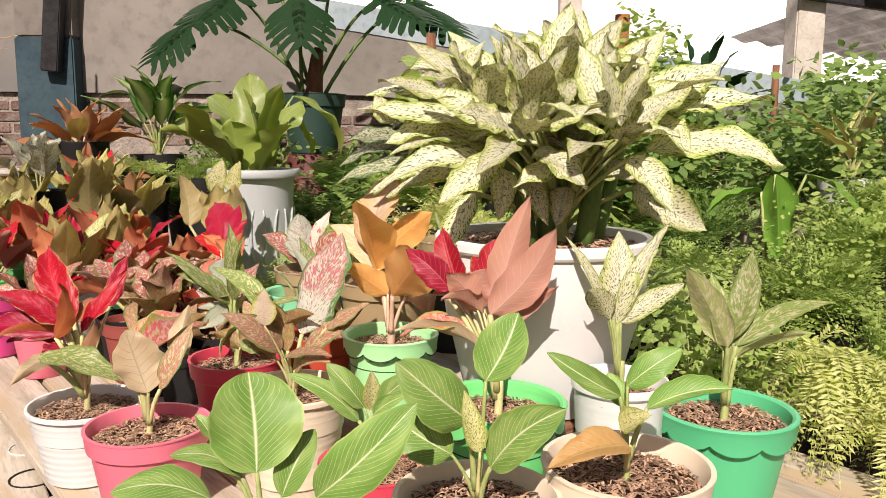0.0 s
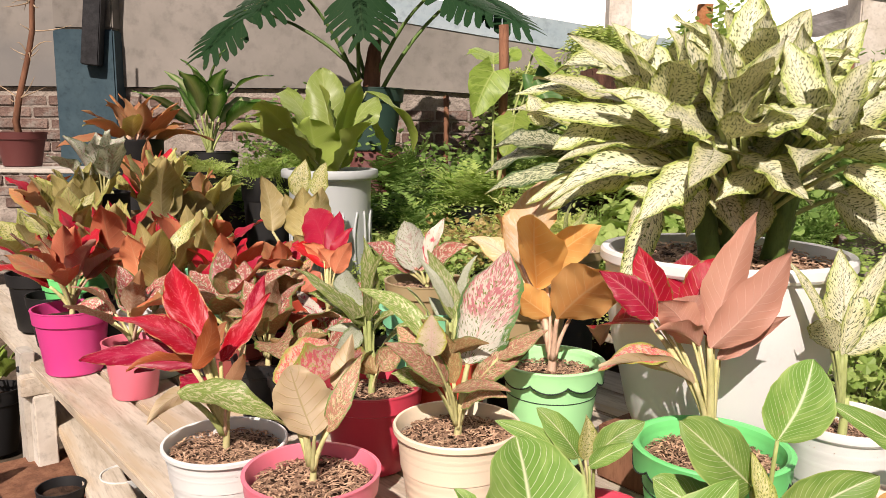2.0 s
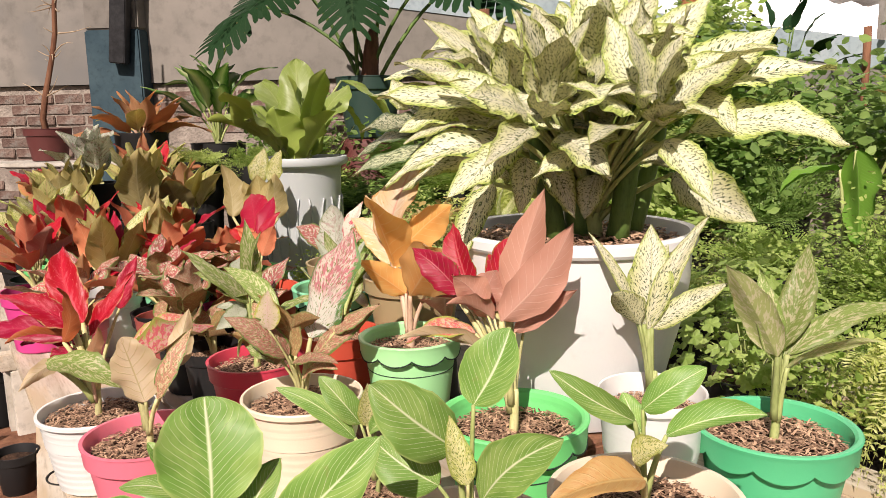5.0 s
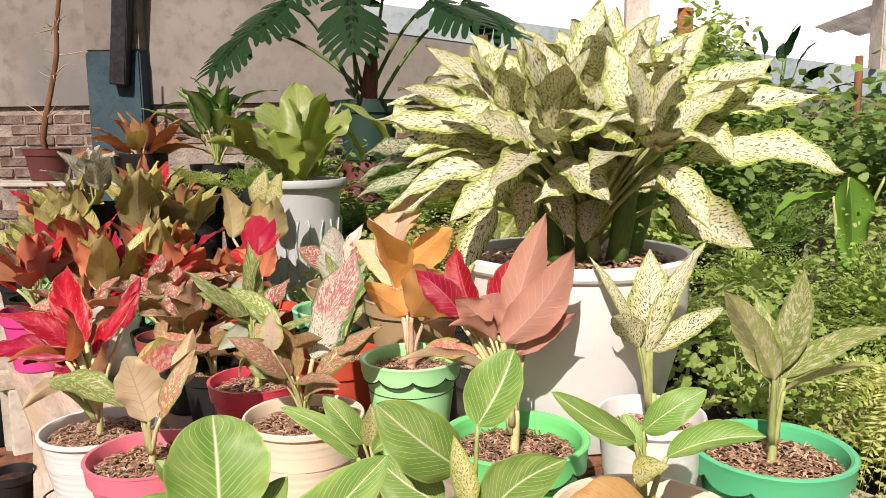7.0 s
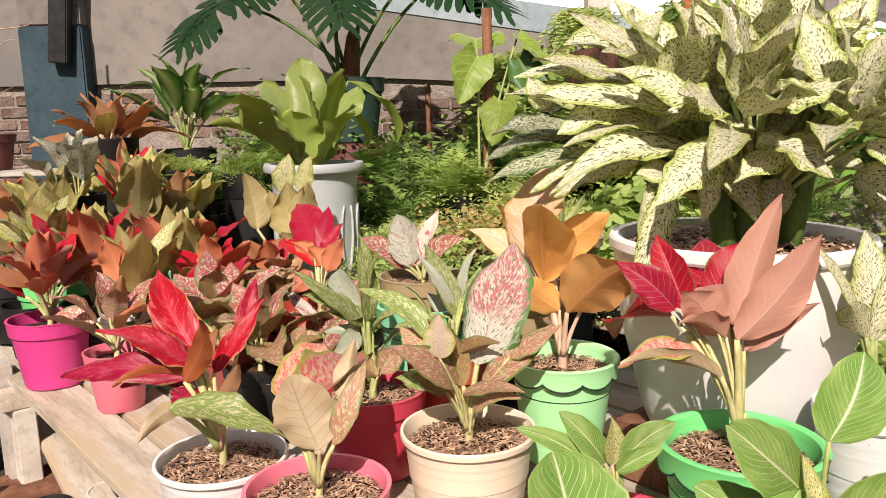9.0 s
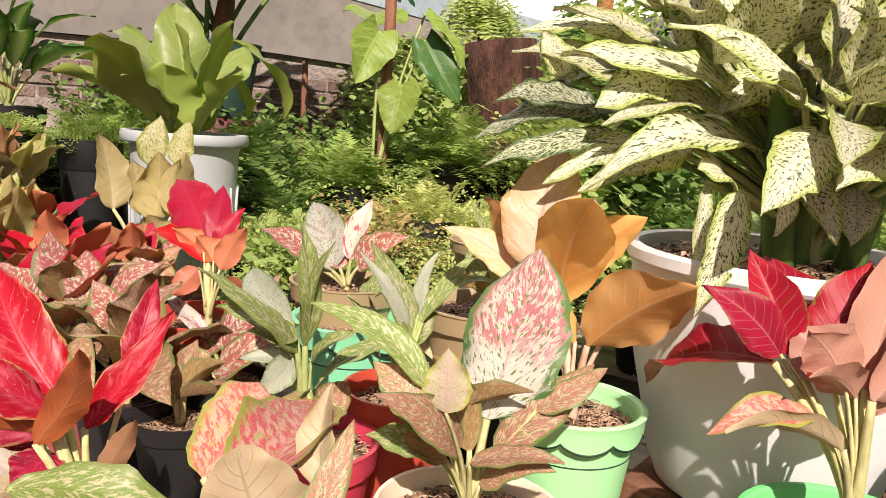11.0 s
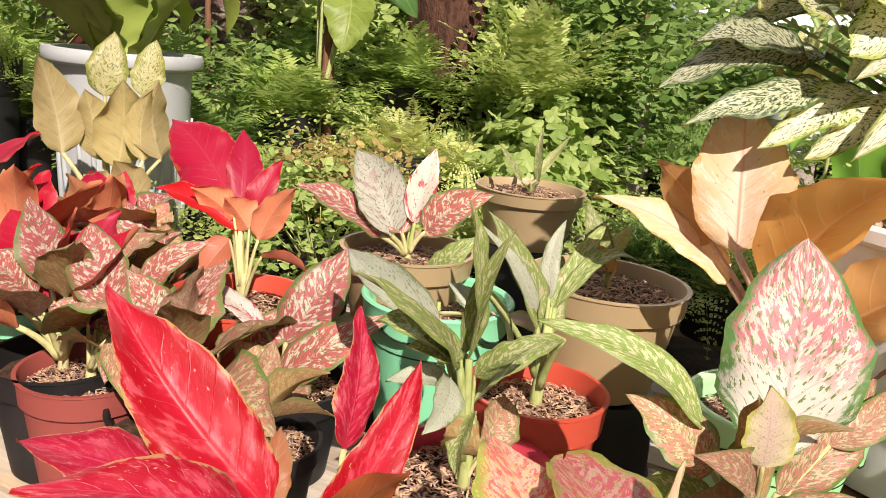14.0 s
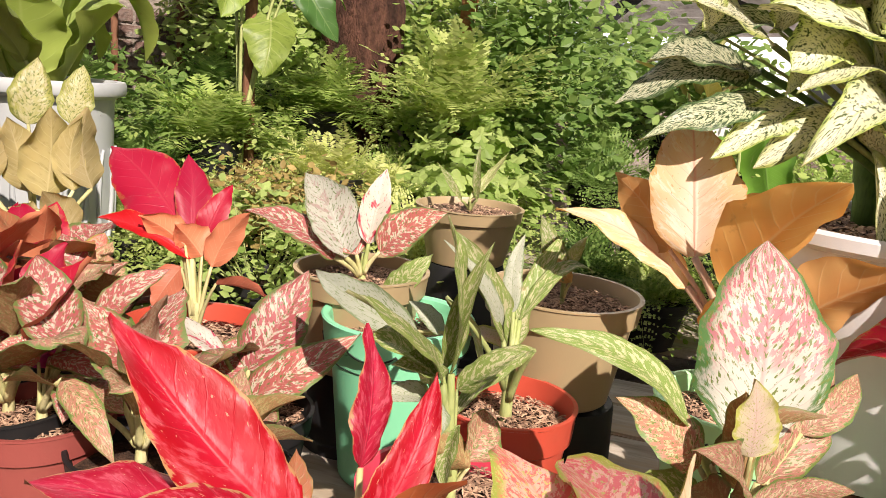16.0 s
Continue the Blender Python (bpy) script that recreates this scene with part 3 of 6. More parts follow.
def blade(base, tip, width, bulge=0.1, roll=0.0, shape="ovate", fold=0.25, wave=0.08, axis=(0, 0), rng=None, cols=8, rows=13, inward=0.35, facing=(0, 0, 1)):
    """Upper and lower face of one leaf: verts, faces, slots (0 upper, 1 lower), uvs."""
    rng = rng or random
    base, tip = Vector(base), Vector(tip)
    chord = tip - base
    length = chord.length
    d = chord.normalized()
    mid = (base + tip) / 2 - Vector((*axis, 0))
    inner = Vector((-mid.x, -mid.y, 0))
    inner = inner.normalized() if inner.length > 1e-4 else Vector((0, -1, 0))
    n = Vector(facing) + inward * inner
    n = (n - n.dot(d) * d).normalized()
    n = Matrix.Rotation(radians(roll), 3, d) @ n
    s = d.cross(n)
    p, q = SHAPES[shape]
    top = p / (p + q)
    peak = top**p * (1 - top) ** q
    ph, fr = rng.uniform(0, 6), rng.uniform(7, 11)
    bend = rng.uniform(-0.07, 0.07)
    twist, curl, fold = radians(rng.uniform(-18, 18)), rng.uniform(-0.10, 0.03), fold * rng.uniform(0.2, 1.7)
    lip = rng.uniform(-0.55, 0.1)
    verts, uvs, faces, slots = [], [], [], []
    for sheet in (0, 1):
        for i in range(rows):
            v = i / (rows - 1)
            vv = 0.5 - 0.5 * math.cos(math.pi * (0.04 + 0.96 * v)) if shape == "round" else v
            vv = min(max(vv, 0.004), 0.998)
            w = 0.5 * width * vv**p * (1 - vv) ** q / peak
            if shape == "heart" and v < 0.2:
                w = 0.5 * width * (0.55 + 2.2 * v)
            w *= 1 + (0.05 * math.sin(23 * vv + ph) + 0.03 * math.sin(41 * vv + 2 * ph)) * min(1.0, 12 * wave)
            turn = Matrix.Rotation(twist * (vv - 0.35), 3, d)
            nn, ss = turn @ n, turn @ s
            c = base + chord * vv + n * (curl * length * max(0.0, vv - 0.6) ** 2 * 4 * (1 - vv)) + n * (bulge * length * 4 * vv * (1 - vv)) + s * (bend * length * math.sin(math.pi * vv))
            for j in range(cols + 1):
                a = 2 * j / cols - 1
                edge = a * a
                rip = wave * width * edge * (math.sin(fr * vv + ph + (1.3 if a > 0 else 0)) + 0.5 * math.sin(2.3 * fr * vv + 3 * ph + a))
                back = -0.18 * width * (1 - v / 0.2) * abs(a) if shape == "heart" and v < 0.2 else 0.0
                ribs = 0.005 * width * math.sin(34 * (vv - 0.22 * abs(a))) * min(1, 3 * abs(a)) * (1 - edge)
                verts.append(c + ss * (a * w * math.cos(fold * abs(a))) + nn * (fold * 0.8 * abs(a) * w + lip * w * edge * edge * 0.5 + rip + ribs - sheet * 0.0022 * (1.02 - edge)) + d * back)
                uvs.append((0.5 + 0.5 * a, vv))
        o = sheet * rows * (cols + 1)
        for i in range(rows - 1):
            for j in range(cols):
                k = o + i * (cols + 1) + j
                f = (k, k + 1, k + cols + 2, k + cols + 1)
                faces.append(f if sheet else (k, k + cols + 1, k + cols + 2, k + 1))
                slots.append(sheet)
    return verts, faces, slots, uvs


def add_leaf(parent, base, tip, width, up, low, stalk, bulge=0.1, roll=0.0, shape="ovate", root=(0, 0, 0), thick=0.004, fold=0.25, wave=0.06, rng=None, inward=0.35, label="", fine=False, facing=(0, 0, 1)):
    verts, faces, slots, uvs = blade(base, tip, width, bulge, roll, shape, fold, wave, (0, 0), rng, 12 if fine else 8, 21 if fine else 13, inward, facing)
    b, r = Vector(base), Vector(root)
    if (b - r).length > 0.006:
        out = Vector((b.x - r.x, b.y - r.y, 0))
        pts = [r.lerp(b, k / 6) - out * (0.5 * (k / 6) * (1 - k / 6)) for k in range(7)]
        tv, tf = tube(pts, [thick * (1.25 - 0.5 * k / 6) for k in range(7)])
        o = len(verts)
        verts += tv
        uvs += [(0.5, 0.5)] * len(tv)
        faces += [tuple(i + o for i in f) for f in tf]
        slots += [2] * len(tf)
    return under("leaf", mesh_of("leaf", verts, faces, (up, low, stalk), slots, uvs), parent, label)


# variety: upper face, lower face, stalk, shape
KINDS = {
    "red": ("red_up", "red_low", "stalk_pale", "ovate"), "crimson": ("crimson_up", "crimson_low", "stalk_pale", "ovate"),
    "pink": ("pink_up", "pink_low", "stalk_pale", "lance"), "brown": ("brown_up", "brown_low", "stalk_pink", "ovate"),
    "broad": ("mottle_up", "mottle_low", "stalk_pale", "broad"), "mottle": ("mottle_up", "mottle_low", "stalk_pale", "ovate"), "coral": ("coral_up", "coral_low", "stalk_pale", "ovate"),
    "pearl": ("pearl_up", "fleck_low", "stalk_green", "ovate"), "coralw": ("coral_up", "coral_low", "stalk_pale", "broad"),
    "disc": ("birkin_up", "birkin_low", "stalk_green", "round"),
    "hero": ("hero_up", "mottle_low", "stalk_pale", "egg"), "pale": ("pale_up", "tan_low", "stalk_pale", "ovate"), "flint": ("flint_up", "speck_low", "stalk_dark", "lance"), "wide": ("brown_up", "brown_low", "stalk_pink", "egg"),
    "speck": ("speck_up", "speck_low", "stalk_green", "ovate"), "fleck": ("fleck_up", "fleck_low", "stalk_green", "lance"),
    "birkin": ("birkin_up", "birkin_low", "stalk_green", "broad"), "dry": ("dry_up", "dry_up", "stalk_pale", "ovate"),
    "tan": ("tan_up", "tan_low", "stalk_pale", "ovate"), "lime": ("lime_up", "tan_low", "stalk_pale", "ovate"),
    "white": ("white_up", "white_up", "stalk_pale", "ovate"), "rose": ("rose_up", "rose_low", "stalk_pale", "ovate"),
    "splash": ("splash_up", "rose_low", "stalk_green", "ovate"), "rust": ("rust_up", "rust_low", "stalk_pink", "lance"),
    "nest": ("nest_up", "nest_low", "stalk_green", "oblong"), "dumb": ("dumb_up", "dumb_up", "stalk_green", "lance"),
    "dark": ("dark_up", "dark_up", "stalk_dark", "ovate"), "elephant": ("elephant_up", "elephant_up", "stalk_green", "heart"), "jade": ("jade_up", "jade_up", "stalk_green", "heart"),
    "banana": ("banana_up", "banana_up", "stalk_green", "strap"),
}

chip_meshes = []
for s in range(3):
    rng = random.Random(90 + s)
    cv, cf = [], []
    for i in range(1150):
        r, a = math.sqrt(rng.random()) * 0.97, rng.uniform(0, 6.283)
        at = Vector((r * math.cos(a), r * math.sin(a), -0.01 + 0.07 * rng.random() ** 2))
        ang, size, wid = rng.uniform(0, 6.283), rng.uniform(0.03, 0.10), rng.uniform(0.006, 0.017)
        d = Vector((math.cos(ang), math.sin(ang), rng.uniform(-0.35, 0.35)))
        sd = Vector((-d.y, d.x, rng.uniform(-0.3, 0.3)))
        o = len(cv)
        cv += [at - d * size - sd * wid, at - d * size + sd * wid, at + sd * wid * 1.3 + Vector((0, 0, 0.03)), at - sd * wid * 1.3 + Vector((0, 0, 0.03)), at + d * size + sd * wid, at + d * size - sd * wid]
        cf += [(o, o + 1, o + 2, o + 3), (o + 3, o + 2, o + 4, o + 5)]
    chip_meshes.append(mesh_of("mulch_chips", cv, cf, ("chip",), smooth=False))


def pot_profile(style, r, h):
    """(outer-to-inner profile of the body, own rim profile or None)."""
    if style == "scallop":
        return [(0.0, 0.0), (0.66 * r, 0.0), (0.70 * r, 0.02 * h), (0.9 * r, h - 0.36 * r), (0.915 * r, h - 0.1 * r)], [(0.905 * r, h - 0.26 * r), (1.0 * r, h - 0.255 * r), (1.015 * r, h - 0.10 * r), (1.03 * r, h - 0.055 * r), (1.04 * r, h - 0.02 * r), (1.02 * r, h), (0.97 * r, h), (0.93 * r, h - 0.03 * r), (0.86 * r, h - 0.5 * r)]
    if style == "old":
        return [(0.0, 0.0), (0.66 * r, 0.0), (0.70 * r, 0.02 * h), (0.86 * r, 0.74 * h), (0.87 * r, 0.75 * h), (0.88 * r, 0.97 * h)], [(0.88 * r, 0.70 * h), (0.97 * r, 0.74 * h), (1.0 * r, 0.97 * h), (0.995 * r, 1.0 * h), (0.93 * r, 1.0 * h), (0.905 * r, 0.96 * h), (0.84 * r, 0.6 * h)]
    if style == "big":
        return [(0.0, 0.0), (0.60 * r, 0.0), (0.66 * r, 0.015 * h), (0.73 * r, 0.12 * h), (0.81 * r, 0.34 * h), (0.814 * r, 0.35 * h), (0.885 * r, 0.52 * h), (0.945 * r, 0.74 * h), (0.955 * r, 0.93 * h)], [(0.955 * r, 0.925 * h), (0.985 * r, 0.93 * h), (1.0 * r, 0.945 * h), (1.0 * r, 0.985 * h), (0.985 * r, 1.0 * h), (0.93 * r, 0.995 * h), (0.91 * r, 0.95 * h), (0.87 * r, 0.7 * h)]
    if style == "ribbed":
        body = [(0.0, 0.0), (0.68 * r, 0.0), (0.72 * r, 0.02 * h)]
        for k in range(9):
            z = 0.08 + 0.09 * k
            body += [((0.73 + 0.022 * k) * r, z * h), ((0.75 + 0.022 * k) * r, (z + 0.03) * h), ((0.75 + 0.022 * k) * r, (z + 0.055) * h)]
        return body, [(0.95 * r, 0.92 * h), (0.995 * r, 0.94 * h), (1.0 * r, 0.985 * h), (0.985 * r, 1.0 * h), (0.95 * r, 0.995 * h), (0.93 * r, 0.95 * h), (0.88 * r, 0.6 * h)]
    if style == "urn":
        return [(0.0, 0.0), (0.7 * r, 0.0), (0.74 * r, 0.03 * h), (0.72 * r, 0.08 * h), (0.82 * r, 0.5 * h), (0.845 * r, 0.90 * h), (0.87 * r, 0.95 * h)], [(0.84 * r, 0.925 * h), (0.90 * r, 0.935 * h), (0.985 * r, 0.945 * h), (1.0 * r, 0.955 * h), (1.0 * r, 0.985 * h), (0.985 * r, 1.0 * h), (0.88 * r, 1.0 * h), (0.85 * r, 0.985 * h), (0.8 * r, 0.7 * h)]
    return [(0.0, 0.0), (0.68 * r, 0.0), (0.71 * r, 0.02 * h), (0.90 * r, 0.80 * h)], [(0.90 * r, 0.77 * h), (0.955 * r, 0.79 * h), (0.985 * r, 0.98 * h), (1.0 * r, 0.985 * h), (1.0 * r, 1.0 * h), (0.94 * r, 1.0 * h), (0.92 * r, 0.96 * h), (0.85 * r, 0.6 * h)]


def add_pot(parent, style, colour, r, h, fill=0.86, chips=True, rng=None):
    """Pot, rim, soil and mulch round the parent's origin, which is the soil's middle."""
    rng = rng or random
    zs = -fill * h
    body, rim = pot_profile(style, r, h)
    turns = 48 if r > 0.07 else 28
    v, f = lathe([(max(a, 1e-4), z + zs) for a, z in body], turns)
    pot = under("pot", mesh_of("pot", v, f, (colour,), sharp=32), parent)
    wave = None
    if style == "scallop":
        wave = lambda a, k: -0.12 * r * abs(math.sin(4.5 * a)) ** 0.7 if k <= 1 else 0.0
    v, f = lathe([(a, z + zs) for a, z in rim], turns if style != "scallop" else 144, wave)
    rim_ob = under("rim", mesh_of("rim", v, f, (colour,), sharp=32), pot)
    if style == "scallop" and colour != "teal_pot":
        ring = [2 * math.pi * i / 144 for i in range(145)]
        # shade below the lip's edge, painted as a thin dark tube
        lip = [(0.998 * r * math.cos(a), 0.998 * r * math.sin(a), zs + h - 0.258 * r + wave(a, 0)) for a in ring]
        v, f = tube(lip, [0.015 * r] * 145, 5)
        under("scallop_line", mesh_of("scallop_line", v, f, ("lip_shade_and_band",)), pot, "painted shade line under the scalloped lip")
        # thin dark ring lower on the body
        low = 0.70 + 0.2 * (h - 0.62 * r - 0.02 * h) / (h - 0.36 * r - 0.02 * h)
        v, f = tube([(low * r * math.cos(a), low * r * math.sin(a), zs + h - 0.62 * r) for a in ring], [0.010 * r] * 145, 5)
        under("band_line", mesh_of("band_line", v, f, ("lip_shade_and_band",)), pot)
    inner = rim[-1][0] + (rim[-2][0] - rim[-1][0]) * 0.7
    v, f = lathe([(1e-4, -0.002), (0.35 * inner, -0.003), (0.7 * inner, -0.004), (0.9 * inner, -0.006), (0.995 * inner, -0.008)], 28)
    v = [(x, y, z + 0.004 * noise.noise((x * 40, y * 40, r * 90))) for x, y, z in v]
    under("soil", mesh_of("soil", v, f, ("soil",)), parent)
    if chips:
        ob = under("mulch", chip_meshes[rng.randrange(3)], parent, at=pose(0, 0, 0.002, 0, 0, rng.uniform(0, 360)) @ Matrix.Diagonal((inner * 0.97, inner * 0.97, inner * 0.55, 1)))
        tagged(ob, kind="stuff")
    return pot


def plant(label, kind, pot, leaves, stem=(0.008, 0.05), fill=0.86, chips=True, category="potted plant", group="", name="potted_plant", fold=0.40, wave=0.055, fine=True):
    """One potted plant. pot: style, colour, x, y, rim height, radius, height. leaves: rows of base azimuth, reach and height,
    blade heading and rise, length, width, bulge, roll and, where it differs, the kind."""
    style, colour, x, y, zr, r, h = pot
    rng = random.Random(label + str(round(x * 100)))
    ob = thing(name, label, category, (x, y, zr - h + fill * h), group)
    add_pot(ob, style, colour, r, h, fill, chips, rng)
    up, low, stalk, shape = KINDS[kind]
    if stem[1] > 0:
        v, f = tube(bow((0, 0, -0.01), (0.004, 0.003, stem[1]), 0.0, 5), [stem[0] * 1.15, stem[0], stem[0] * 0.92, stem[0] * 0.85, stem[0] * 0.6], 8)
        under("stem", mesh_of("stem", v, f, (stalk,)), ob)
    for row in leaves:
        az, reach, height, head, rise, length, width, bulge, roll, *other = row
        a, b, c = radians(az), radians(head), radians(rise)
        base = Vector((reach * math.cos(a), reach * math.sin(a), height))
        tip = base + length * Vector((math.cos(c) * math.cos(b), math.cos(c) * math.sin(b), math.sin(c)))
        u2, l2, s2, sh = KINDS[other[0]] if other else (up, low, stalk, shape)
        root = (0.6 * stem[0] * math.cos(a), 0.5 * stem[0] * math.sin(a), min(0.8 * stem[1], max(0.0, height * 0.25)))
        add_leaf(ob, base, tip, width, u2, l2, s2, bulge, roll, sh, root, 0.0038 * min(1.6, max(0.7, length / 0.12)), fold, wave, rng, fine=fine, facing=other[1] if len(other) > 1 else (0, 0, 1))
    return ob


def rosette(n, length, width, rise=(75, 20), reach=0.05, height=0.08, seed=1, kinds=(None,), bulge=0.08, start=0.0):
    """Leaf rows for a plant whose leaves stand in a spiral, steep in the middle and flatter outside."""
    rng, rows = random.Random(seed), []
    for i in range(n):
        s = i / max(1, n - 1)
        az = start + 137.5 * i + rng.uniform(-15, 15)
        k = kinds[rng.randrange(len(kinds))]
        ln = length * rng.uniform(0.8, 1.15) * (0.75 + 0.35 * s)
        row = (az, reach * (0.25 + s) * rng.uniform(0.8, 1.2), height * (1.25 - 0.5 * s), az + rng.uniform(-22, 22), rise[0] + (rise[1] - rise[0]) * s + rng.uniform(-10, 10), ln, width * rng.uniform(0.85, 1.15) * (0.8 + 0.3 * s), bulge * rng.uniform(0.4, 1.8), rng.uniform(-25, 25))
        rows.append(row + ((k,) if k else ()))
    return rows


def crowns(canes, n, length, width, seed):
    """Leaf rows for a plant of several canes, each topped by a rosette that leans forward by its own tilt."""
    rng, rows = random.Random(seed), []
    for x, y, h, tilt in canes:
        lean = Matrix.Rotation(radians(tilt), 3, "X")
        for i in range(n):
            s = i / (n - 1)
            az = radians(137.5 * i + rng.uniform(-18, 18))
            up = radians(78 - 92 * s ** 0.8 + rng.uniform(-9, 9))
            d = lean @ Vector((math.cos(up) * math.cos(az), math.cos(up) * math.sin(az), math.sin(up)))
            base = Vector((x, y, h)) + lean @ Vector((math.cos(az), math.sin(az), -0.6 * s)) * (0.012 + 0.045 * s)
            rows.append((math.degrees(math.atan2(base.y, base.x)), math.hypot(base.x, base.y), base.z, math.degrees(math.atan2(d.y, d.x)), math.degrees(math.asin(d.z)),
                         length * rng.uniform(0.75, 1.15) * (0.8 + 0.3 * s), width * rng.uniform(0.8, 1.15), rng.uniform(0.02, 0.12), rng.uniform(-15, 15), "speck", tuple(lean @ Vector((0, 0, 1)))))
    return rows

# ---- ground, bench, wall ----
def solid(name, bm, material, label, kind="structure", category=""):
    me = bpy.data.meshes.new(name)
    bm.to_mesh(me)
    bm.free()
    me.materials.append(M[material])
    return tagged(new(name, me), label, category, "", kind)


bm = bmesh.new()
bmesh.ops.create_grid(bm, x_segments=80, y_segments=80, size=30)
for v in bm.verts:
    v.co.z = 0.03 * noise.noise(v.co * 1.3) - 0.02
solid("ground", bm, "earth", "bare brown earth of the nursery yard", category="ground")

# the long potting bench runs slantwise; its own x goes along the boards
BENCH = pose(-0.93, 1.63, 0, 0, 0, -50.2)
bench = thing("bench", "long low potting bench of weathered pale planks", "bench")
bench.matrix_basis = BENCH
rng = random.Random(4)
y = 0.0
k = 0
while y < 1.28:
    w = 0.14 + 0.02 * rng.random()
    bm = box_bm((3.9, w - 0.012, 0.028), bevel=0.004)
    for v in bm.verts:
        v.co.z += 0.004 * noise.noise((v.co.x * 2, y * 9, 1.0))
    part("plank", bm, "wood", bench, at=pose(-0.42 + 0.05 * rng.uniform(-1, 1), y + w / 2, 0.452 + 0.004 * rng.random(), 0, 0, rng.uniform(-0.25, 0.25)))
    y += w
for x in (-2.25, -1.0, 0.25, 1.4):
    part("rail", box_bm((0.05, 1.3, 0.06), bevel=0.004), "wood", bench, at=pose(x, 0.62, 0.405))
    for yy in (0.03, 1.22):
        part("leg", box_bm((0.06, 0.06, 0.39), bevel=0.004), "post", bench, at=pose(x, yy, 0.18))

part("lower_rail", box_bm((2.0, 0.10, 0.03), bevel=0.004), "wood", bench, at=pose(-0.961, 0.111, 0.25, 0, 0, -5.8))

# whitewashed post bolted to the bench's edge
post = thing("support_post", "whitewashed timber post bolted to the bench's edge", "post", (-1.612, 2.455, 0), turn=-50.2)
part("upright", box_bm((0.085, 0.04, 0.50), (0, 0, 0.25), 0.004), "post", post)
v, f = lathe([(1e-3, 0.006), (0.008, 0.006), (0.011, 0.0), (0.011, -0.004)], 10)
me = bpy.data.meshes.new("bolt")
me.from_pydata(v, [], f)
me.materials.append(M["black"])
under("bolt", me, post, at=pose(0, -0.02, 0.44, 90, 0, 0))

WALL_Y = 5.2
verts, faces = [], []
prof = [(-4.2, 2.60), (-2.0, 2.23), (-0.54, 2.0), (2.3, 1.56), (4.6, 1.2)]
for x, z in prof:
    for yy in (WALL_Y, WALL_Y + 0.14):
        verts += [(x, yy, 1.43 - 0.17 * (x > 1.0)), (x, yy, z)]
for i in range(len(prof) - 1):
    a, b = 4 * i, 4 * i + 4
    faces += [(a, b, b + 1, a + 1), (a + 2, a + 3, b + 3, b + 2), (a + 1, b + 1, b + 3, a + 3), (a, a + 2, b + 2, b)]
faces += [(0, 1, 3, 2), (16, 18, 19, 17)]
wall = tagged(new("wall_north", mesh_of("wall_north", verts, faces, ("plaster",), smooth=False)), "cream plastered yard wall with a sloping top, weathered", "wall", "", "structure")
bm = box_bm((9.0, 0.10, 1.426), (0.2, WALL_Y + 0.085, 0.713))
base = solid("wall_base", bm, "render", "crumbling grey render at the foot of the wall", category="wall")
# slate painted strip along the sloping top
verts, faces = [], []
strip = [(-0.9, 2.05), (2.3, 1.56), (4.6, 1.2)]
for x, z in strip:
    verts += [(x, WALL_Y - 0.008, z - 0.16), (x, WALL_Y - 0.008, z + 0.012), (x, WALL_Y + 0.15, z + 0.012)]
for i in range(2):
    a = 3 * i
    faces += [(a, a + 3, a + 4, a + 1), (a + 1, a + 4, a + 5, a + 2)]
tagged(new("trim", mesh_of("trim", verts, faces, ("slate",), smooth=False)), "blue grey painted band along the wall top", "trim", "", "structure")

column = thing("column", "square wall column painted blue grey below and cream above", "column", (-2.58, 5.155, 0), kind="structure")
part("shaft", box_bm((0.38, 0.15, 1.773), (0, 0, 0.8865), 0.01), "blue", column, "dark blue grey painted lower shaft")
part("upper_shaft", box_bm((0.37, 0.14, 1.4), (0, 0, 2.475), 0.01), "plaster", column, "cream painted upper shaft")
prop = thing("steel_prop", "black painted steel prop leaning down from the roof", "beam", (-2.513, 5.03, 1.549))
part("beam", box_bm((0.11, 0.08, 1.5), (0, 0, 0.75), 0.006), "black", prop, at=pose(0, 0, 0, 0, 6, 0))

# pale roof post on the far right, with roof beams and sheets
rpost = thing("roof_post", "pale weathered concrete roof post", "post", (2.55, 5.6, 0))
part("upright", box_bm((0.20, 0.2, 3.2), (0, 0, 1.6), 0.01), "post", rpost)
cpost = thing("roof_post", "pale weathered concrete roof post", "post", (0.98, 6.2, 0))
part("upright", box_bm((0.17, 0.17, 3.2), (0, 0, 1.6), 0.01), "post", cpost)
beam = thing("roof_beam", "dark steel roof beam under the sheets", "beam", (2.9, 5.45, 2.06))
part("bar", box_bm((3.4, 0.06, 0.075), bevel=0.004), "black", beam, at=pose(0.35, 0, 0, 0, 7.5, 0))
brace = thing("roof_brace", "dark slanting steel brace of the roof", "beam", (3.15, 5.5, 1.62))
part("bar", box_bm((1.5, 0.06, 0.09), bevel=0.004), "black", brace, at=pose(0.25, 0, 0.16, 0, -36, 0))
bm = bmesh.new()
n = 60
grid = [[bm.verts.new((2.85 + 3.2 * i / n, yy, 2.18 - 0.13 * 3.2 * i / n + 0.02 * math.sin(i * 1.3))) for i in range(n + 1)] for yy in (5.0, 8.0)]
for i in range(n):
    bm.faces.new((grid[0][i], grid[0][i + 1], grid[1][i + 1], grid[1][i]))
bmesh.ops.solidify(bm, geom=bm.faces[:], thickness=0.004)
solid("roof", bm, "roofing", "weathered corrugated roof sheets", category="roof")

